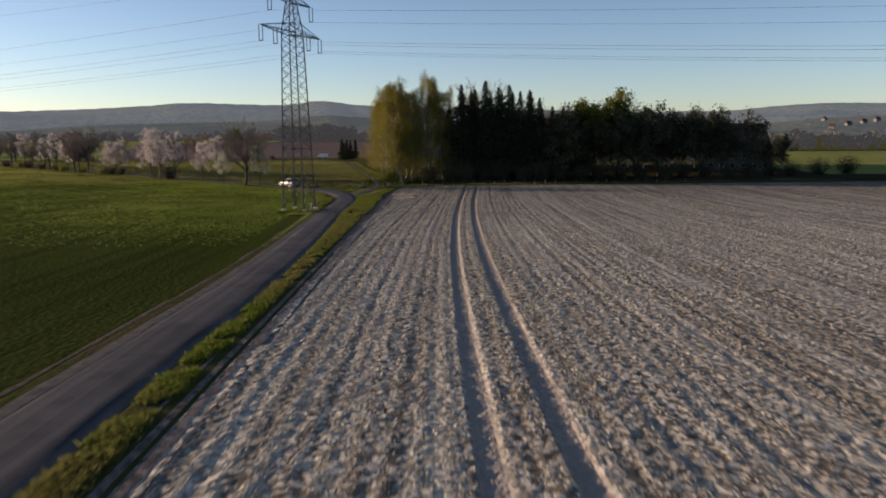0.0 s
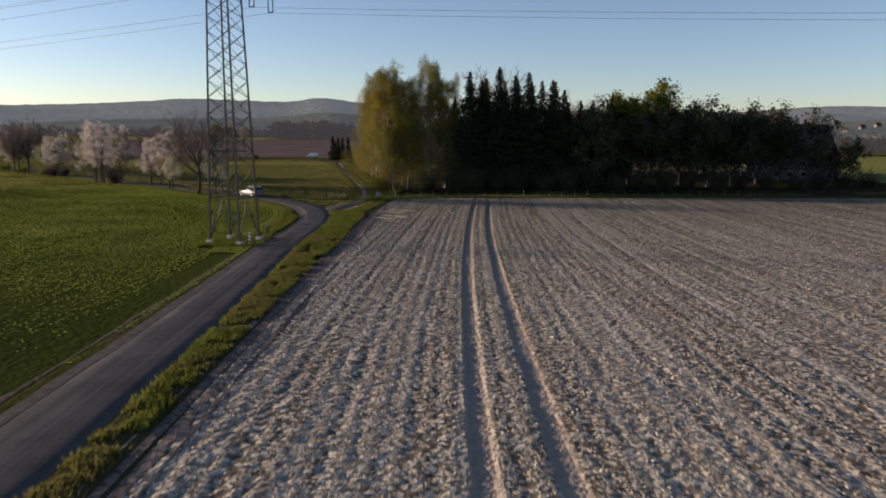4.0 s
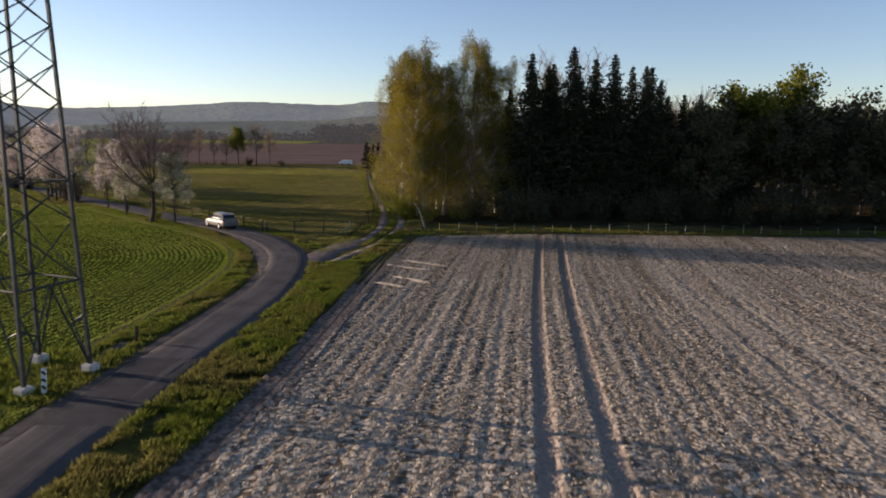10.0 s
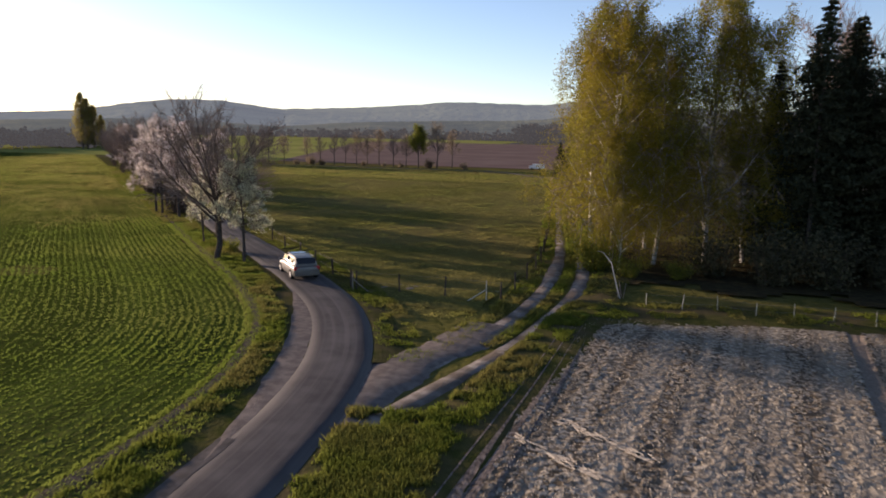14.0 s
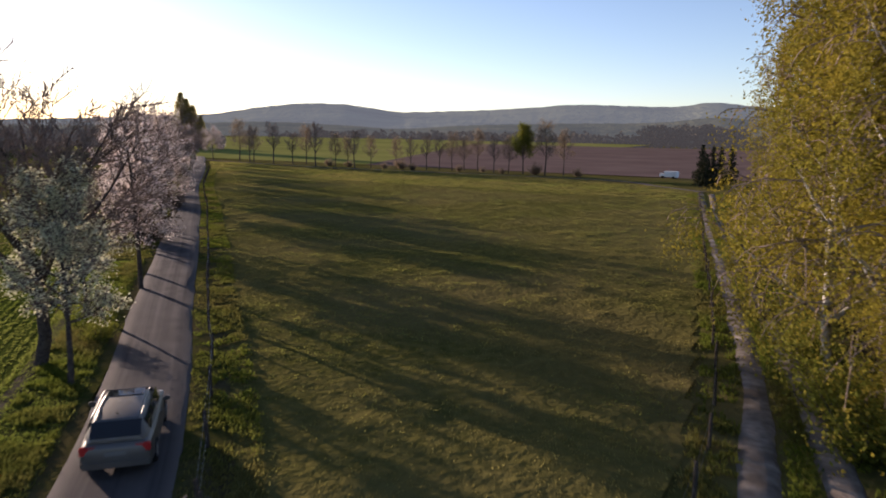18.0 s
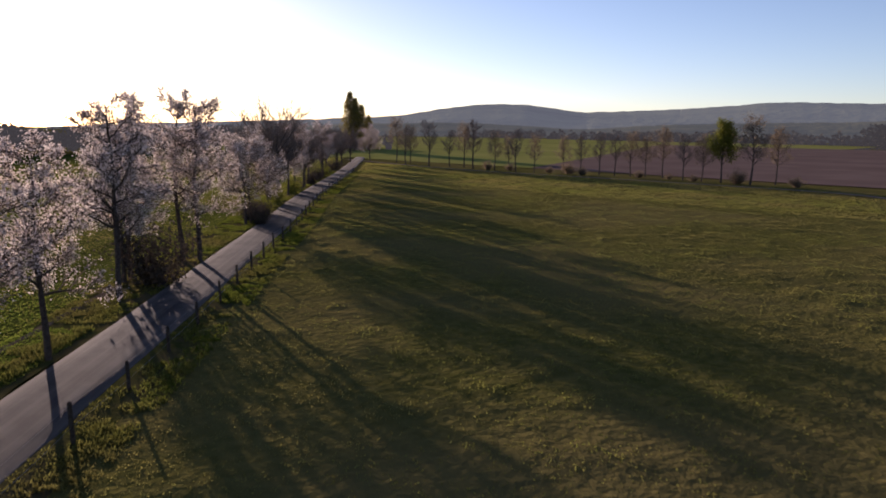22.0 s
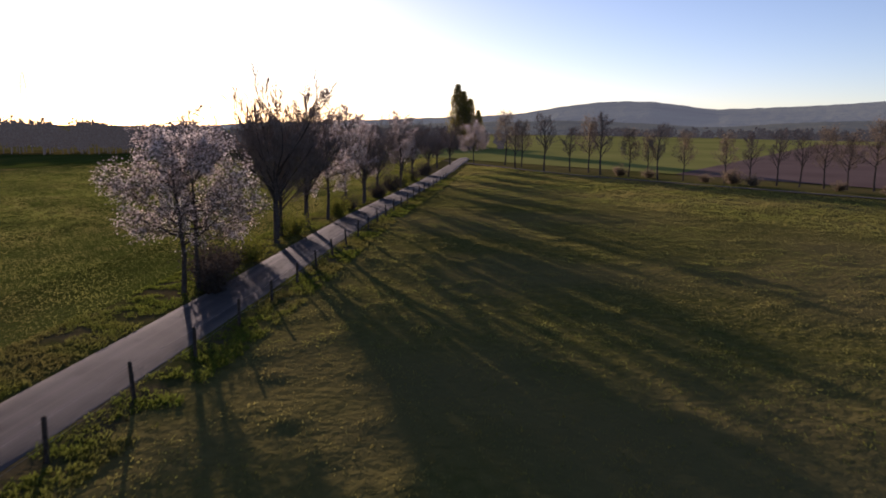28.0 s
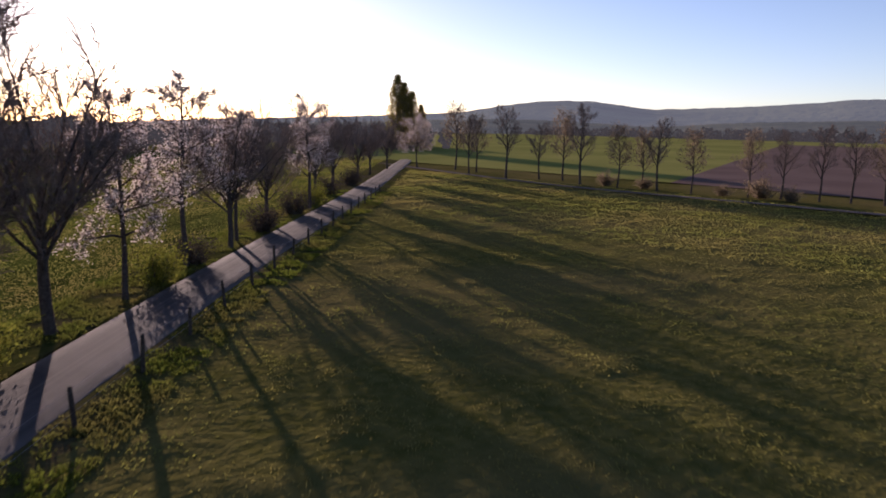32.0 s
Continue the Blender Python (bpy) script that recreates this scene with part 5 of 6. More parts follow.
def build_fences():
    side = right_of(ROAD)
    k0 = int(np.argmin(np.hypot(ROAD[:, 0] + 27, ROAD[:, 1] - 165.6)))
    edge = [tuple(ROAD[k] + side[k] * 2.75) for k in range(k0, k0 + 190, 5)]
    fence("dark wooden pasture fence posts with thin wire along the lane", edge, 1.4, 0.09, M_POST, seed=2)
    lane = smooth_line([(-13.0, 171.5), (-13.2, 179.4), (-14.0, 187.3), (-15.4, 196), (-17.2, 207.2), (-22.8, 239.5), (-31.3, 290.2)], 4.6)
    fence("grey wooden fence posts with wire beside the track", [tuple(p) for p in lane], 1.4, 0.08, M_POST, seed=3)
    fence("slanting old fence across the corner of the pasture", [(-24.6, 167.0), (-21.2, 167.6), (-17.6, 167.9), (-13.4, 168.6)], 1.3, 0.075, M_POST, seed=4)
    fence("thin pale stakes of an electric fence before the wood", [(x, 170.2 + 0.03 * x + 0.3 * math.sin(x), ) for x in np.arange(-3.0, 66, 2.42)], 1.05, 0.028, M_STAKE, (0.55, 0.92), seed=5)
    prop = tagged(new("fence_post"), "pale corner fence post with a slanting brace", "post")
    prop.matrix_basis = pose(-14.2, 167.4, 0)
    part("post", rod((0, 0, -0.3), (0, 0, 1.5), 0.05, 0.045, 7), M_STAKE, prop)
    part("brace", rod((-1.35, -0.55, -0.1), (0, 0, 0.85), 0.045, 0.04, 7), M_STAKE, prop)
    prop = tagged(new("fence_post"), "grey fence post with a slanting brace by the lane", "post")
    prop.matrix_basis = pose(-24.7, 166.6, 0)
    part("post", rod((0, 0, -0.3), (0, 0, 1.5), 0.06, 0.05, 7), M_WOOD, prop)
    part("brace", rod((1.4, 0.1, -0.1), (0, 0, 0.9), 0.045, 0.04, 7), M_WOOD, prop)
    stick = tagged(new("broken_sapling"), "snapped pale leaning sapling beside the track", "dead tree")
    stick.matrix_basis = pose(-5.0, 172.2, 0)
    v, f = tubes([(0, 0, -0.2, -0.5, 0.8, 1.1, 0.07, 0.06), (-0.5, 0.8, 1.1, -0.95, 1.7, 2.3, 0.06, 0.045), (-0.95, 1.7, 2.3, -1.7, 2.4, 3.0, 0.045, 0.03), (-1.7, 2.4, 3.0, -2.2, 2.7, 3.05, 0.03, 0.02)], 6)
    part("stem", quick_mesh("stem", v, f, M_STAKE, True), None, stick)
    v, f = tubes([(0.1, 0.1, 0, -0.2, 0.3, 1.3, 0.03, 0.02), (0.2, 0, 0, 0.35, 0.2, 1.1, 0.03, 0.015), (-0.2, -0.1, 0, -0.1, 0.5, 0.9, 0.025, 0.015)], 5)
    part("shoot", quick_mesh("shoot", v, f, M_TWIG), None, stick)
    # pale straw lines scraped into the corner of the ploughed field
    for (ax, ay), (bx, by) in (((-6.2, 136.3), (-4.1, 134.8)), ((-5.0, 139.1), (-2.3, 136.7)), ((-6.4, 144.7), (-2.8, 142.5)), ((-5.4, 147.3), (-1.3, 144.6))):
        rng = np.random.RandomState(int(ay * 10))
        n = 44
        t = rng.rand(n, 1)
        c = np.array([[ax, ay]]) * (1 - t) + np.array([[bx, by]]) * t + rng.normal(0, 0.15, (n, 2))
        d = np.array([bx - ax, by - ay]) / math.hypot(bx - ax, by - ay)
        segs = []
        for p in c:
            e = d * rng.uniform(0.2, 0.45) + rng.normal(0, 0.08, 2)
            z = float(fall(p[1])) + 0.10
            segs.append((*(p - e), z + rng.uniform(-0.02, 0.03), *(p + e), z + rng.uniform(0, 0.06), 0.022, 0.018))
        v, f = tubes(segs, 4)
        tagged(new("straw_row", quick_mesh("straw_row", v, f, M_STRAW)), "pale line of dry straw lying on the soil", "straw", "straw rows", kind="stuff")


# ---- car ----
def build_car():
    root = tagged(new("car"), "silver-beige estate car with roof rails and dark glass on the lane", "car")
    p = Vector((-31.6, 170.1, 0.10))
    k = int(np.argmin(np.hypot(ROAD[:, 0] - p.x, ROAD[:, 1] - p.y)))
    t = ROAD[k + 2] - ROAD[k - 2]
    root.matrix_basis = pose(ROAD[k][0], ROAD[k][1], 0.10, 0, 0, math.degrees(math.atan2(t[1], t[0])) - 90) @ Matrix.Scale(1 / UNIT, 4)

    def loft(rows, mat, name, parent, label=""):
        """A shell over cross sections along y: rows of y, half width low, half width high, z low, z high."""
        bm, rings = bmesh.new(), []
        for y, w0, w1, z0, z1 in rows:
            c = min(0.12, (z1 - z0) * 0.3)
            ring = [(-w0 + 0.05, z0), (w0 - 0.05, z0), (w0, z0 + c), (w1, z1 - c), (w1 - c * 0.8, z1), (-w1 + c * 0.8, z1), (-w1, z1 - c), (-w0, z0 + c)]
            rings.append([bm.verts.new((x, y, z)) for x, z in ring])
        for a, b in zip(rings[:-1], rings[1:]):
            for i in range(8):
                bm.faces.new((a[i], a[(i + 1) % 8], b[(i + 1) % 8], b[i]))
        bm.faces.new(rings[0])
        bm.faces.new(rings[-1][::-1])
        bmesh.ops.recalc_face_normals(bm, faces=bm.faces)
        ob = part(name, bm, mat, parent, label)
        for poly in ob.data.polygons:
            poly.use_smooth = True
        mod = ob.modifiers.new("edge", "BEVEL")
        mod.width, mod.segments = 0.025, 2
        return ob

    loft([(-2.26, 0.74, 0.70, 0.36, 0.86), (-2.18, 0.86, 0.82, 0.28, 0.95), (-1.5, 0.90, 0.86, 0.24, 0.97), (0.4, 0.90, 0.87, 0.22, 0.95), (1.2, 0.89, 0.85, 0.24, 0.93), (1.95, 0.84, 0.76, 0.26, 0.80), (2.22, 0.66, 0.58, 0.34, 0.66)], M_CAR, "body", root)
    loft([(-2.12, 0.70, 0.60, 0.90, 1.06), (-1.72, 0.80, 0.62, 0.90, 1.43), (-1.0, 0.82, 0.63, 0.90, 1.47), (0.1, 0.82, 0.63, 0.90, 1.46), (0.55, 0.81, 0.60, 0.90, 1.36), (1.25, 0.78, 0.68, 0.88, 0.95)], M_CAR, "cabin", root)
    part("rear_window", box(1.22, 0.03, 0.46, (0, -1.945, 1.24), 0.01, Euler((radians(-47), 0, 0)).to_matrix().to_4x4()), M_GLASS, root, "dark tinted rear window")
    part("windscreen", box(1.24, 0.03, 0.72, (0, 0.93, 1.19), 0.01, Euler((radians(58), 0, 0)).to_matrix().to_4x4()), M_GLASS, root)
    part("sunroof", box(0.98, 0.5, 0.02, (0, 0.12, 1.468), 0.008), M_GLASS, root, "dark glass roof panel")
    for s in (1, -1):
        for y, l in ((-1.3, 0.62), (-0.5, 0.86), (0.42, 0.8)):
            part("side_window", box(0.02, l, 0.34, (s * 0.735, y, 1.17), 0.008, Euler((0, radians(-s * 21), 0)).to_matrix().to_4x4()), M_GLASS, root)
        part("roof_rail", rod((s * 0.60, -1.65, 1.49), (s * 0.60, 0.25, 1.50), 0.022, 0.022), M_RIM, root, "pale roof rail")
        part("tail_light", box(0.40, 0.12, 0.24, (s * 0.65, -2.19, 0.80), 0.03), M_RED, root, "red tail light")
        part("headlight", box(0.34, 0.14, 0.16, (s * 0.60, 2.05, 0.66), 0.03), M_WHITE, root)
        mir = part("mirror", box(0.20, 0.12, 0.14, (s * 1.0, 0.62, 1.02), 0.03), M_CAR, root)
        part("door_handle", box(0.03, 0.18, 0.03, (s * 0.90, 0.1, 0.84), 0.01), M_RIM, root)
        for y in (1.38, -1.36):
            tyre = part("wheel", rod((s * 0.70, y, 0.32), (s * 0.90, y, 0.32), 0.325, 0.325, 24), M_TYRE, root, "black tyre on an alloy rim")
            bm = rod((s * 0.885, y, 0.32), (s * 0.912, y, 0.32), 0.215, 0.19, 20)
            part("rim", bm, M_RIM, tyre)
    part("rear_bumper", box(1.66, 0.16, 0.24, (0, -2.24, 0.44), 0.05), M_CAR, root)
    part("number_plate", box(0.50, 0.02, 0.11, (0, -2.27, 0.70), 0.004), M_RENDER, root, "blank pale number plate")
    part("roof_aerial", rod((0, -1.5, 1.47), (0, -1.7, 1.62), 0.012, 0.006), M_BLACK, root)


# ---- buildings and the far van ----
def house(name, label, w, d, eaves, ridge, roof_mat, wall_mat, windows=(3, 2), chimneys=1):
    root = tagged(new(name), label, "house")
    walls = part("wall", box(w, d, eaves, (0, 0, eaves / 2 - 0.2)), wall_mat, root)
    bm = bmesh.new()
    o = 0.5
    v = [bm.verts.new(c) for c in ((-w / 2 - o, -d / 2 - o, eaves - 0.3), (w / 2 + o, -d / 2 - o, eaves - 0.3), (w / 2 + o, d / 2 + o, eaves - 0.3), (-w / 2 - o, d / 2 + o, eaves - 0.3), (-w / 2 + 1.2, 0, ridge), (w / 2 - 1.2, 0, ridge))]
    for f in ((0, 1, 5, 4), (2, 3, 4, 5), (1, 2, 5), (3, 0, 4), (3, 2, 1, 0)):
        bm.faces.new([v[i] for i in f])
    roof = part("roof", bm, roof_mat, root)
    for c in range(chimneys):
        part("chimney", box(0.7, 0.7, 1.8, (-w * 0.2 + c * w * 0.35, 0.3, ridge + 0.3)), M_REDTILE, roof)
    for a in range(windows[0]):
        for b in range(windows[1]):
            x, z = (a + 0.5) / windows[0] * w - w / 2, 1.5 + 2.7 * b
            win = part("window", box(1.3, 0.12, 1.4, (x, -d / 2 - 0.03, z)), M_WHITE, root)
            part("pane", box(1.1, 0.06, 1.2, (x, -d / 2 - 0.08, z)), M_GLASS, win)
    return root


def build_far_things():
    h = house("farmhouse", "large farmhouse with a dark hipped tile roof behind the wood", 19, 12, 6.2, 14.2, M_ROOFTILE, M_RENDER, (6, 2), 2)
    h.matrix_basis = pose(97, 224, 0.1, 0, 0, -12)
    h = house("village_house", "small pale village house with a red roof on the slope", 10, 9, 5.5, 10, M_REDTILE, M_RENDER, (2, 1), 1)
    r = np.random.RandomState(8)
    for k in range(5):
        deg, d = -33.8 - 0.9 * k + r.uniform(-0.3, 0.3), 1350 + 300 * r.rand()
        z = float(hill_rise(lower_slopes(np.array([deg])), (d - 1150) / 750, 1900)[0][0])
        m = pose(-20 - math.sin(radians(deg)) * d, 176 + math.cos(radians(deg)) * d, z - 0.5, 0, 0, r.uniform(-40, 40))
        if k == 0:
            h.matrix_basis = m
            tagged(h, group="village houses")
        else:
            copy_thing(h, m)
    van = tagged(new("white_van"), "small white van parked by the far path", "van")
    van.matrix_basis = pose(-48.5, 349, 0.0, 0, 0, 75)
    part("body", box(1.9, 3.6, 1.6, (0, -0.6, 1.15), 0.15), M_WHITE, van)
    part("cab", box(1.85, 1.4, 1.0, (0, 1.7, 0.85), 0.2), M_WHITE, van)
    part("windscreen", box(1.6, 0.06, 0.6, (0, 1.35, 1.6), 0.01, Euler((radians(40), 0, 0)).to_matrix().to_4x4()), M_GLASS, van)
    for s in (1, -1):
        for y in (1.4, -1.6):
            part("wheel", rod((s * 0.75, y, 0.33), (s * 0.97, y, 0.33), 0.33, 0.33, 16), M_TYRE, van)


# ---- grass ----
def tufts(name, label, pts, height, mat, seed, blades=5, width=0.035, spread=0.10, loose=0.5):
    """Clumps of grass blades, joined."""
    rng = np.random.RandomState(seed)
    p = np.repeat(np.asarray(pts, float), blades, 0)
    n = len(p)
    hgt = height * np.repeat(rng.uniform(0.5, 1.3, len(pts)), blades) * rng.uniform(0.6, 1.1, n)
    a = rng.uniform(0, 2 * math.pi, n)
    base = p[:, :2] + rng.normal(0, spread, (n, 2))
    z = fall(base[:, 1]) + p[:, 2]
    lean = rng.uniform(0.2, 0.9, n) * hgt
    la = rng.uniform(0, 2 * math.pi, n)
    w = width * rng.uniform(0.7, 1.4, n)
    v = np.stack([np.c_[base[:, 0] + np.cos(a) * w, base[:, 1] + np.sin(a) * w, z - 0.02], np.c_[base[:, 0] - np.cos(a) * w, base[:, 1] - np.sin(a) * w, z - 0.02],
                  np.c_[base[:, 0] + np.cos(la) * lean, base[:, 1] + np.sin(la) * lean, z + hgt]], 1).reshape(-1, 3)
    me = quick_mesh(name, v, np.arange(3 * n).reshape(n, 3), mat)
    # soft sward: blades are shaded mostly by the way the turf lies
    up = np.c_[rng.normal(0, loose, (n, 2)), np.ones(n)]
    up /= np.linalg.norm(up, axis=1, keepdims=True)
    soft = me.attributes.new("custom_normal", "FLOAT_VECTOR", "POINT")
    soft.data.foreach_set("vector", np.repeat(up, 3, 0).astype(np.float32).ravel())
    tagged(new(name, me), label, "grass", kind="stuff")


def along(line, lo, hi, n, rng, z, a=0, b=None):
    k = rng.randint(a, min(b or len(line), len(line)) - 1, n)
    p = line[k] + (line[k + 1] - line[k]) * rng.rand(n, 1)
    return np.c_[p + right_of(line)[k] * rng.uniform(lo, hi, n)[:, None], np.full(n, z)]


def build_grass():
    rng = np.random.RandomState(17)
    y0 = int(np.argmin(np.abs(ROAD[:, 1] - 16)))
    y1 = int(np.argmin(np.abs(ROAD[:, 1] - 146)))
    y2 = int(np.argmin(np.hypot(ROAD[:, 0] + 60, ROAD[:, 1] - 196)))
    y3 = int(np.argmin(np.hypot(ROAD[:, 0] + 165, ROAD[:, 1] - 292)))
    def off_shoulder(q):
        d = beside_road(q[:, 0], q[:, 1])
        return q[~((d > -3.5) & (q[:, 1] > 139) & (q[:, 1] < 164)) & ((d > -2.9) | (q[:, 1] > 104)) & ~((np.abs(q[:, 0] + 17.75) < 0.5) & (q[:, 1] > 112) & (q[:, 1] < 118.2)) & (rng.rand(len(q)) < np.clip((q[:, 1] - 66) / 40, 0, 1))]

    def on_verge(q):
        return q[q[:, 0] < np.interp(q[:, 1], [-20, 45, 100, 115, 125, 140, 150, 166], [-8.7, -8.6, -8.3, -7.9, -8.2, -7.7, -7.2, -7.0]) - 0.4]

    clump = lambda q, s, c: q[lattice_noise(q[:, 0], q[:, 1], s, 44) > c]
    tufts("grass", "bright rough grass tufts on the lane's verge", on_verge(clump(along(ROAD, 2.0, 6.6, 56000, rng, 0.05, y0, y1), 0.9, 0.3)), 0.24, M_BLADE, 1, 5, 0.04)
    tufts("grass", "rough grass tufts between lane and cereal", off_shoulder(along(ROAD, -5.9, -2.5, 34000, rng, 0.03, y0, y2)), 0.11, M_CROPBLADE, 2, 5, 0.035, 0.10, 0.3)
    yb = int(np.argmin(np.abs(ROAD[:, 1] - 112)))
    tufts("grass", "lush bright tufts on the inside of the bend", off_shoulder(clump(along(ROAD, -4.9, -2.6, 15000, rng, 0.04, yb, y2), 0.9, 0.4)), 0.24, M_BLADE, 12, 5, 0.04)
    tufts("grass", "grass under the roadside trees", clump(along(ROAD, -6.2, -2.0, 18000, rng, 0.03, y2, y3), 1.0, 0.36), 0.17, M_BLADE, 3, 5, 0.035)
    tufts("grass", "grass along the pasture fence", clump(along(ROAD, 2.0, 4.6, 16000, rng, 0.0, y1 + 8, y3), 1.0, 0.36), 0.16, M_BLADE, 4, 5, 0.035)
    def pasture(n, x0, x1, y0, y1):
        q = np.c_[rng.uniform(x0, x1, n), rng.uniform(y0, y1, n), np.zeros(n)]
        q = q[in_pasture(q[:, 0], q[:, 1])]
        q[:, 2] = turf(q[:, 0], q[:, 1]) - 0.02
        return q[rng.rand(len(q)) < 0.25 + 1.0 * lattice_noise(q[:, 0], q[:, 1], 1.5, 71) ** 2 + 0.3 * (lattice_noise(q[:, 0], q[:, 1], 9, 46) - 0.5)]

    near = pasture(430000, -170, -13, 162, 312)
    tufts("grass", "uneven tufts of pasture grass", near, 0.07, M_PBLADE, 5, 4, 0.034, 0.22, 0.6)
    tufts("grass", "pasture sward towards the tree row", pasture(60000, -215, -18, 285, 332), 0.13, M_PBLADE, 15, 4, 0.08, 0.4, 1.0)
    mid = (RUT_L[10:260] + RUT_R[10:260]) / 2
    tufts("grass", "grass on the crown of the track", along(mid[16:], -0.45, 0.45, 4000, rng, -0.05), 0.17, M_BLADE, 6, 5, 0.035)
    tufts("grass", "tufted grass beside the junction", clump(along(VERGE_END, -1.3, 1.0, 5200, rng, 0.03), 0.9, 0.33), 0.24, M_BLADE, 11, 5, 0.04)
    q = along(RUT_R, 0.7, 3.0, 9000, rng, 0.0, 48, 320)
    tufts("grass", "rough grass bank beside the track", clump(q, 0.9, 0.35), 0.26, M_BLADE, 7, 5, 0.04)
    q = along(RUT_L, -2.4, -0.7, 5000, rng, -0.08, 12, 320)
    tufts("grass", "long grass along the track fence", clump(q, 0.9, 0.35), 0.24, M_BLADE, 8, 5, 0.04)
    q = np.c_[rng.uniform(-6, 70, 9000), 0 * np.arange(9000), np.full(9000, 0.03)]
    q[:, 1] = np.interp(q[:, 0], [-8, 1, 12, 70], [166, 169.5, 171.4, 173]) + rng.uniform(-1.8, 2.6, 9000)
    tufts("grass", "weedy grass at the end of the ploughed field", clump(q, 1.0, 0.42), 0.20, M_BLADE, 9, 5, 0.04)
    q = np.c_[-19 + rng.uniform(-3.2, 3.0, 1500), 111.5 + rng.uniform(-3.5, 4.5, 1500), np.full(1500, 0.0)]
    tufts("grass", "long grass round the pylon's feet", q, 0.32, M_BLADE, 10, 5, 0.04)


def build_crop_rows():
    """Cereal blades in drilled rows along the near edge of the field."""
    rng = np.random.RandomState(23)
    def soft_edge(q, x0, x1, y0, y1, w):
        p = np.clip((q[:, 0] - x0) / w, 0, 1) * np.clip((x1 - q[:, 0]) / w, 0, 1) * np.clip((q[:, 1] - y0) / w, 0, 1) * np.clip((y1 - q[:, 1]) / w, 0, 1)
        return q[rng.rand(len(q)) < p]

    q = soft_edge(np.c_[rng.uniform(-80, -11, 330000), rng.uniform(5, 225, 330000)], -80, 1e4, 5, 225, 25)
    d = -beside_road(q[:, 0], q[:, 1])
    q, d = q[(d > 5.5) & (d < 44)], d[(d > 5.5) & (d < 44)]
    keep = rng.rand(len(q)) < np.clip(1.2 - d / 40, 0.03, 1)
    q, d = q[keep], d[keep]
    k = np.clip(((ROAD[None, ::6, 0] - q[:, :1]) ** 2 + (ROAD[None, ::6, 1] - q[:, 1:]) ** 2).argmin(1) * 6, 0, len(ROAD) - 1)
    side = right_of(ROAD)[k]
    shift = d - (np.round(d / 0.5) * 0.5 + rng.normal(0, 0.08, len(d)))
    q = q + side * shift[:, None]
    q = q[rng.rand(len(q)) < np.clip((q[:, 1] - 70) / 50, 0, 1)]
    tufts("cereal", "young cereal blades standing in rows", np.c_[q, np.full(len(q), -0.04)], 0.07, M_CROPBLADE, 24, 3, 0.05, 0.05, 0.8)
    q = soft_edge(np.c_[rng.uniform(-220, -30, 150000), rng.uniform(0, 330, 150000)], -220, -30, 0, 330, 40)
    d = -beside_road(q[:, 0], q[:, 1])
    q = q[(d > 15) & (rng.rand(len(q)) < np.clip((d - 15) / 25, 0, 1))]
    q = q[rng.rand(len(q)) < np.clip((q[:, 1] - 70) / 50, 0, 1)]
    tufts("cereal", "thin young cereal further into the field", np.c_[q, np.full(len(q), -0.04)], 0.06, M_CROPBLADE, 25, 3, 0.07, 0.25, 0.6)
    q = soft_edge(np.c_[rng.uniform(-260, -45, 260000), rng.uniform(178, 400, 260000)], -260, 1e4, 178, 400, 30)
    d = -beside_road(q[:, 0], q[:, 1])
    q = q[(d > 6) & (d < 95) & (rng.rand(len(q)) < np.clip(1.3 - d / 80, 0, 1))]
    # brighter pasture blade colour paints the backlight on this part of the cereal
    tufts("cereal", "young cereal behind the tree row", np.c_[q, np.full(len(q), -0.04)], 0.07, M_PBLADE, 26, 6, 0.036, 0.4, 0.3)


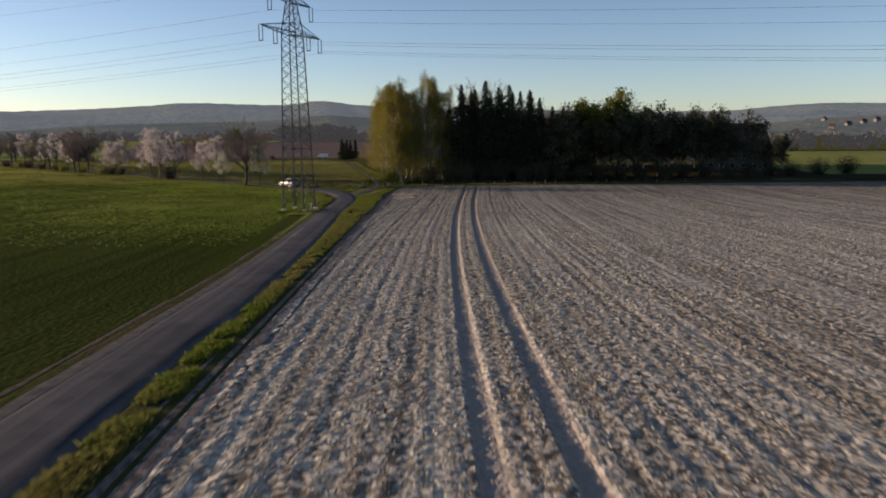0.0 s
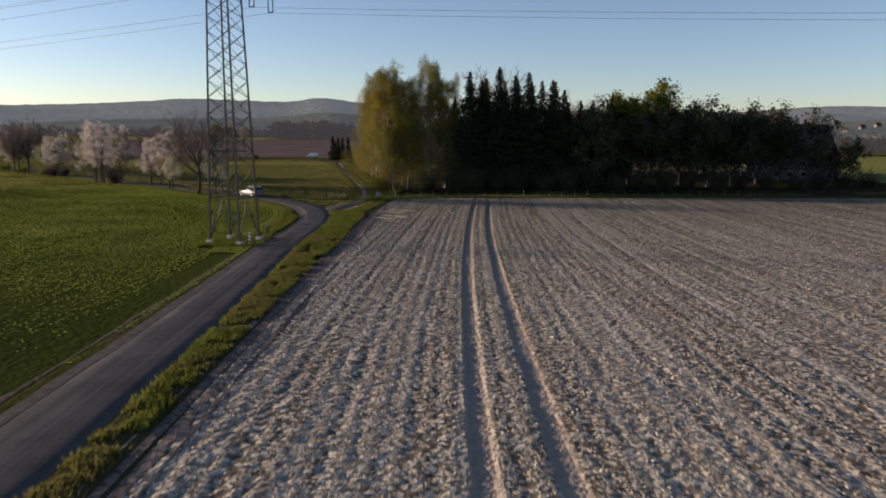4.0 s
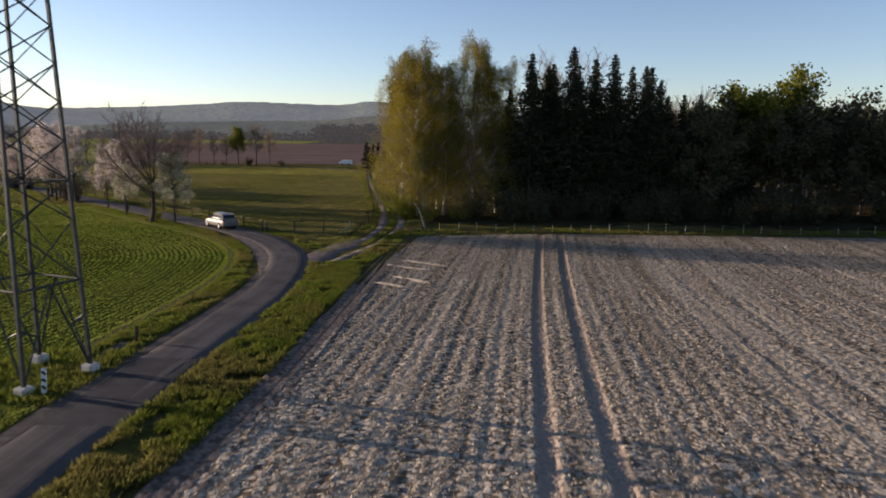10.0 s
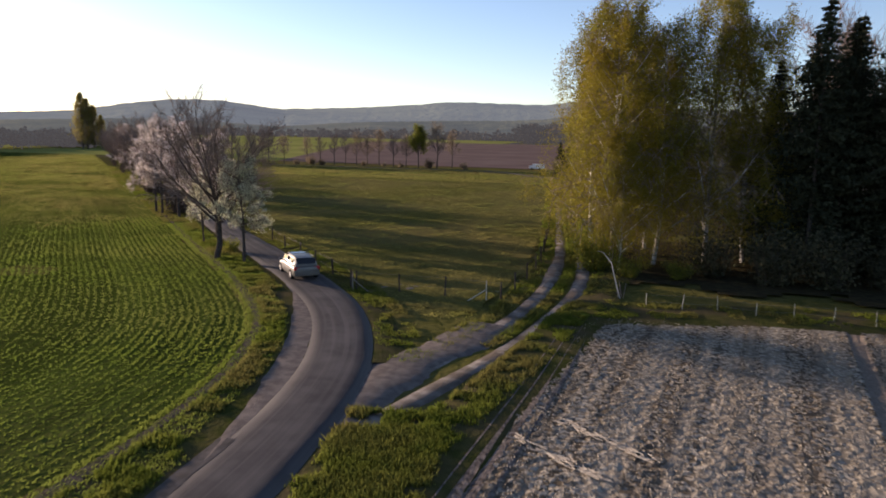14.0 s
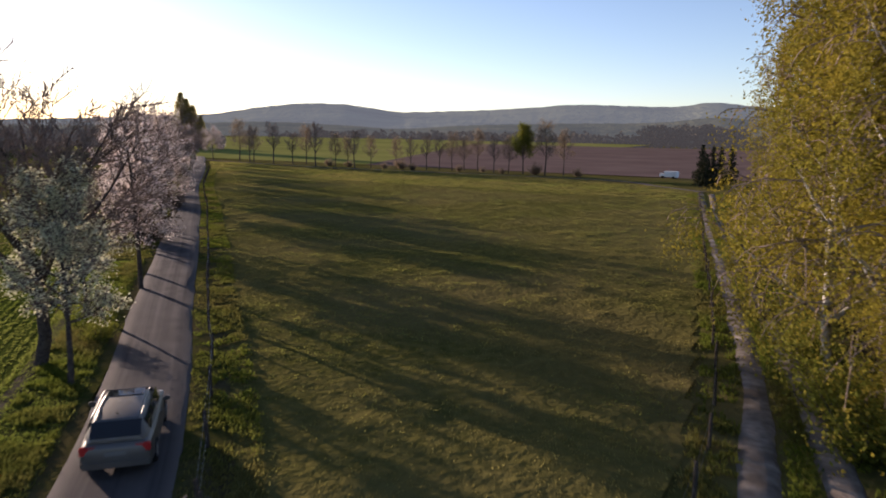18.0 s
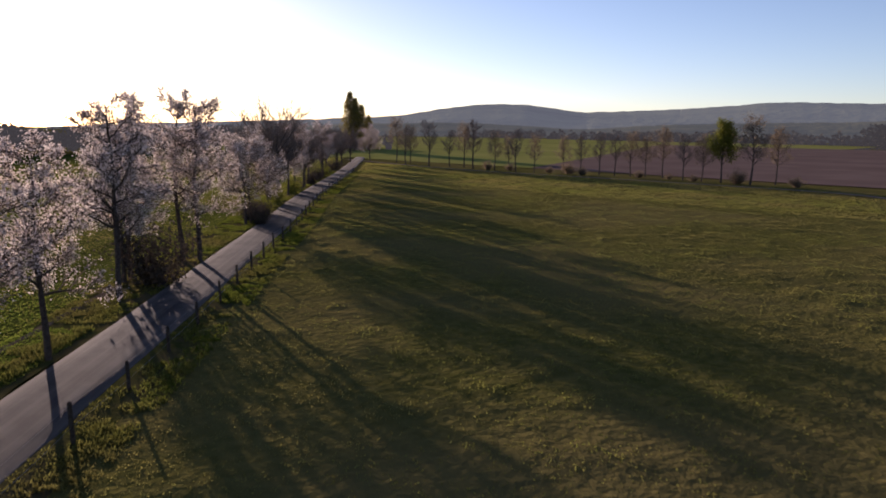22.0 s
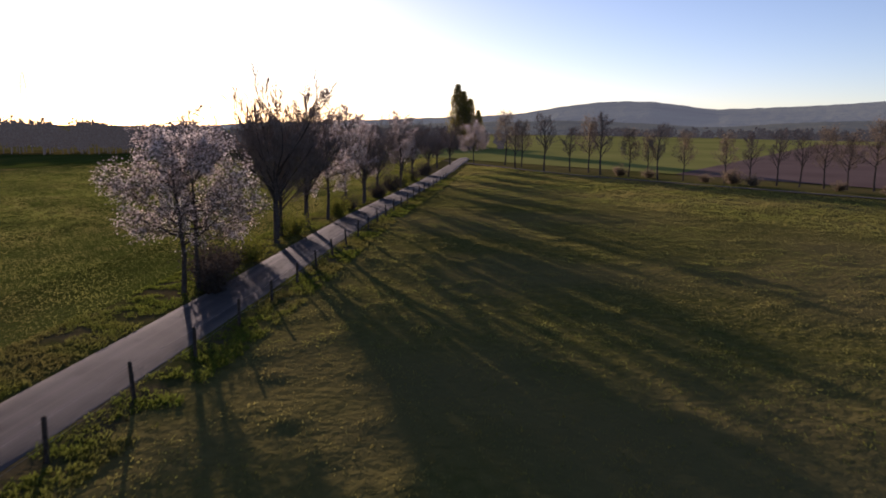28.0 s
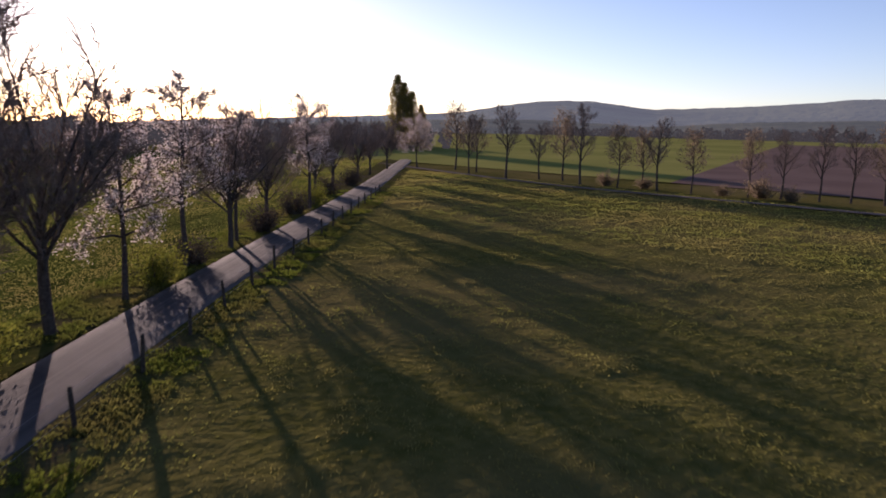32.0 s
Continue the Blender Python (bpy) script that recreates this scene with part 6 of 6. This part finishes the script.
def build_clods():
    """Loose clods lying on the ploughed soil."""
    rng = np.random.RandomState(29)
    n = 230000
    x, y = np.where(rng.rand(n) < 0.75, rng.uniform(-8.6, 16, n), rng.uniform(16, 46, n)), 18 + 148 * rng.rand(n)
    u = x - row_lean(y)
    row = np.sin(u * 2 * math.pi / 0.84 + 0.9 * lattice_noise(x, y, 16, 20)) + 0.7 * np.sin(u * 2 * math.pi / 2.52 + 0.9)
    rut = np.minimum(np.abs(u - RUTS[0]), np.abs(u - RUTS[1]))
    ok = (rng.rand(n) < 0.55 + 0.4 * row) & (rut > 0.46) & (x > np.interp(y, [20, 100, 115, 125, 140, 150, 166], [-7.5, -7.2, -6.7, -6.1, -6.2, -6.7, -7.2]))
    x, y = x[ok], y[ok]
    n = len(x)
    s = 0.025 + 0.045 * rng.rand(n) ** 2.6
    o = np.array([(1, 0, -0.4), (-1, 0, -0.4), (0, 1, -0.4), (0, -1, -0.4), (0, 0, 1)], float)
    v = o[None] * s[:, None, None] * rng.uniform(0.6, 1.3, (n, 5, 1)) + rng.normal(0, 0.2, (n, 5, 3)) * s[:, None, None]
    a = rng.uniform(0, 6.28, n)
    c, sn = np.cos(a)[:, None], np.sin(a)[:, None]
    v = np.stack([v[..., 0] * c - v[..., 1] * sn, v[..., 0] * sn + v[..., 1] * c, v[..., 2] * 0.75], -1)
    v += np.stack([x, y, fall(y) + 0.045], -1)[:, None]
    f = np.array([(0, 2, 4), (2, 1, 4), (1, 3, 4), (3, 0, 4)])
    f = (f[None] + np.arange(n)[:, None, None] * 5).reshape(-1, 3)
    tagged(new("clods", quick_mesh("clods", v.reshape(-1, 3), f, M_CLOD)), "dry pale clods strewn over the ploughed soil", "soil clods", kind="stuff")


build_pylons()
build_marker()
build_car()
build_fences()
build_trees()
build_far_woods()
build_far_things()
build_grass()
build_crop_rows()
build_clods()

# the plan above is drawn at 1 : UNIT; bring it to metres
SHRINK = Matrix.Scale(UNIT, 4)
for ob in list(scene.objects):
    if ob.parent is None and ob.type in ("MESH", "EMPTY"):
        ob.matrix_basis = SHRINK @ ob.matrix_basis
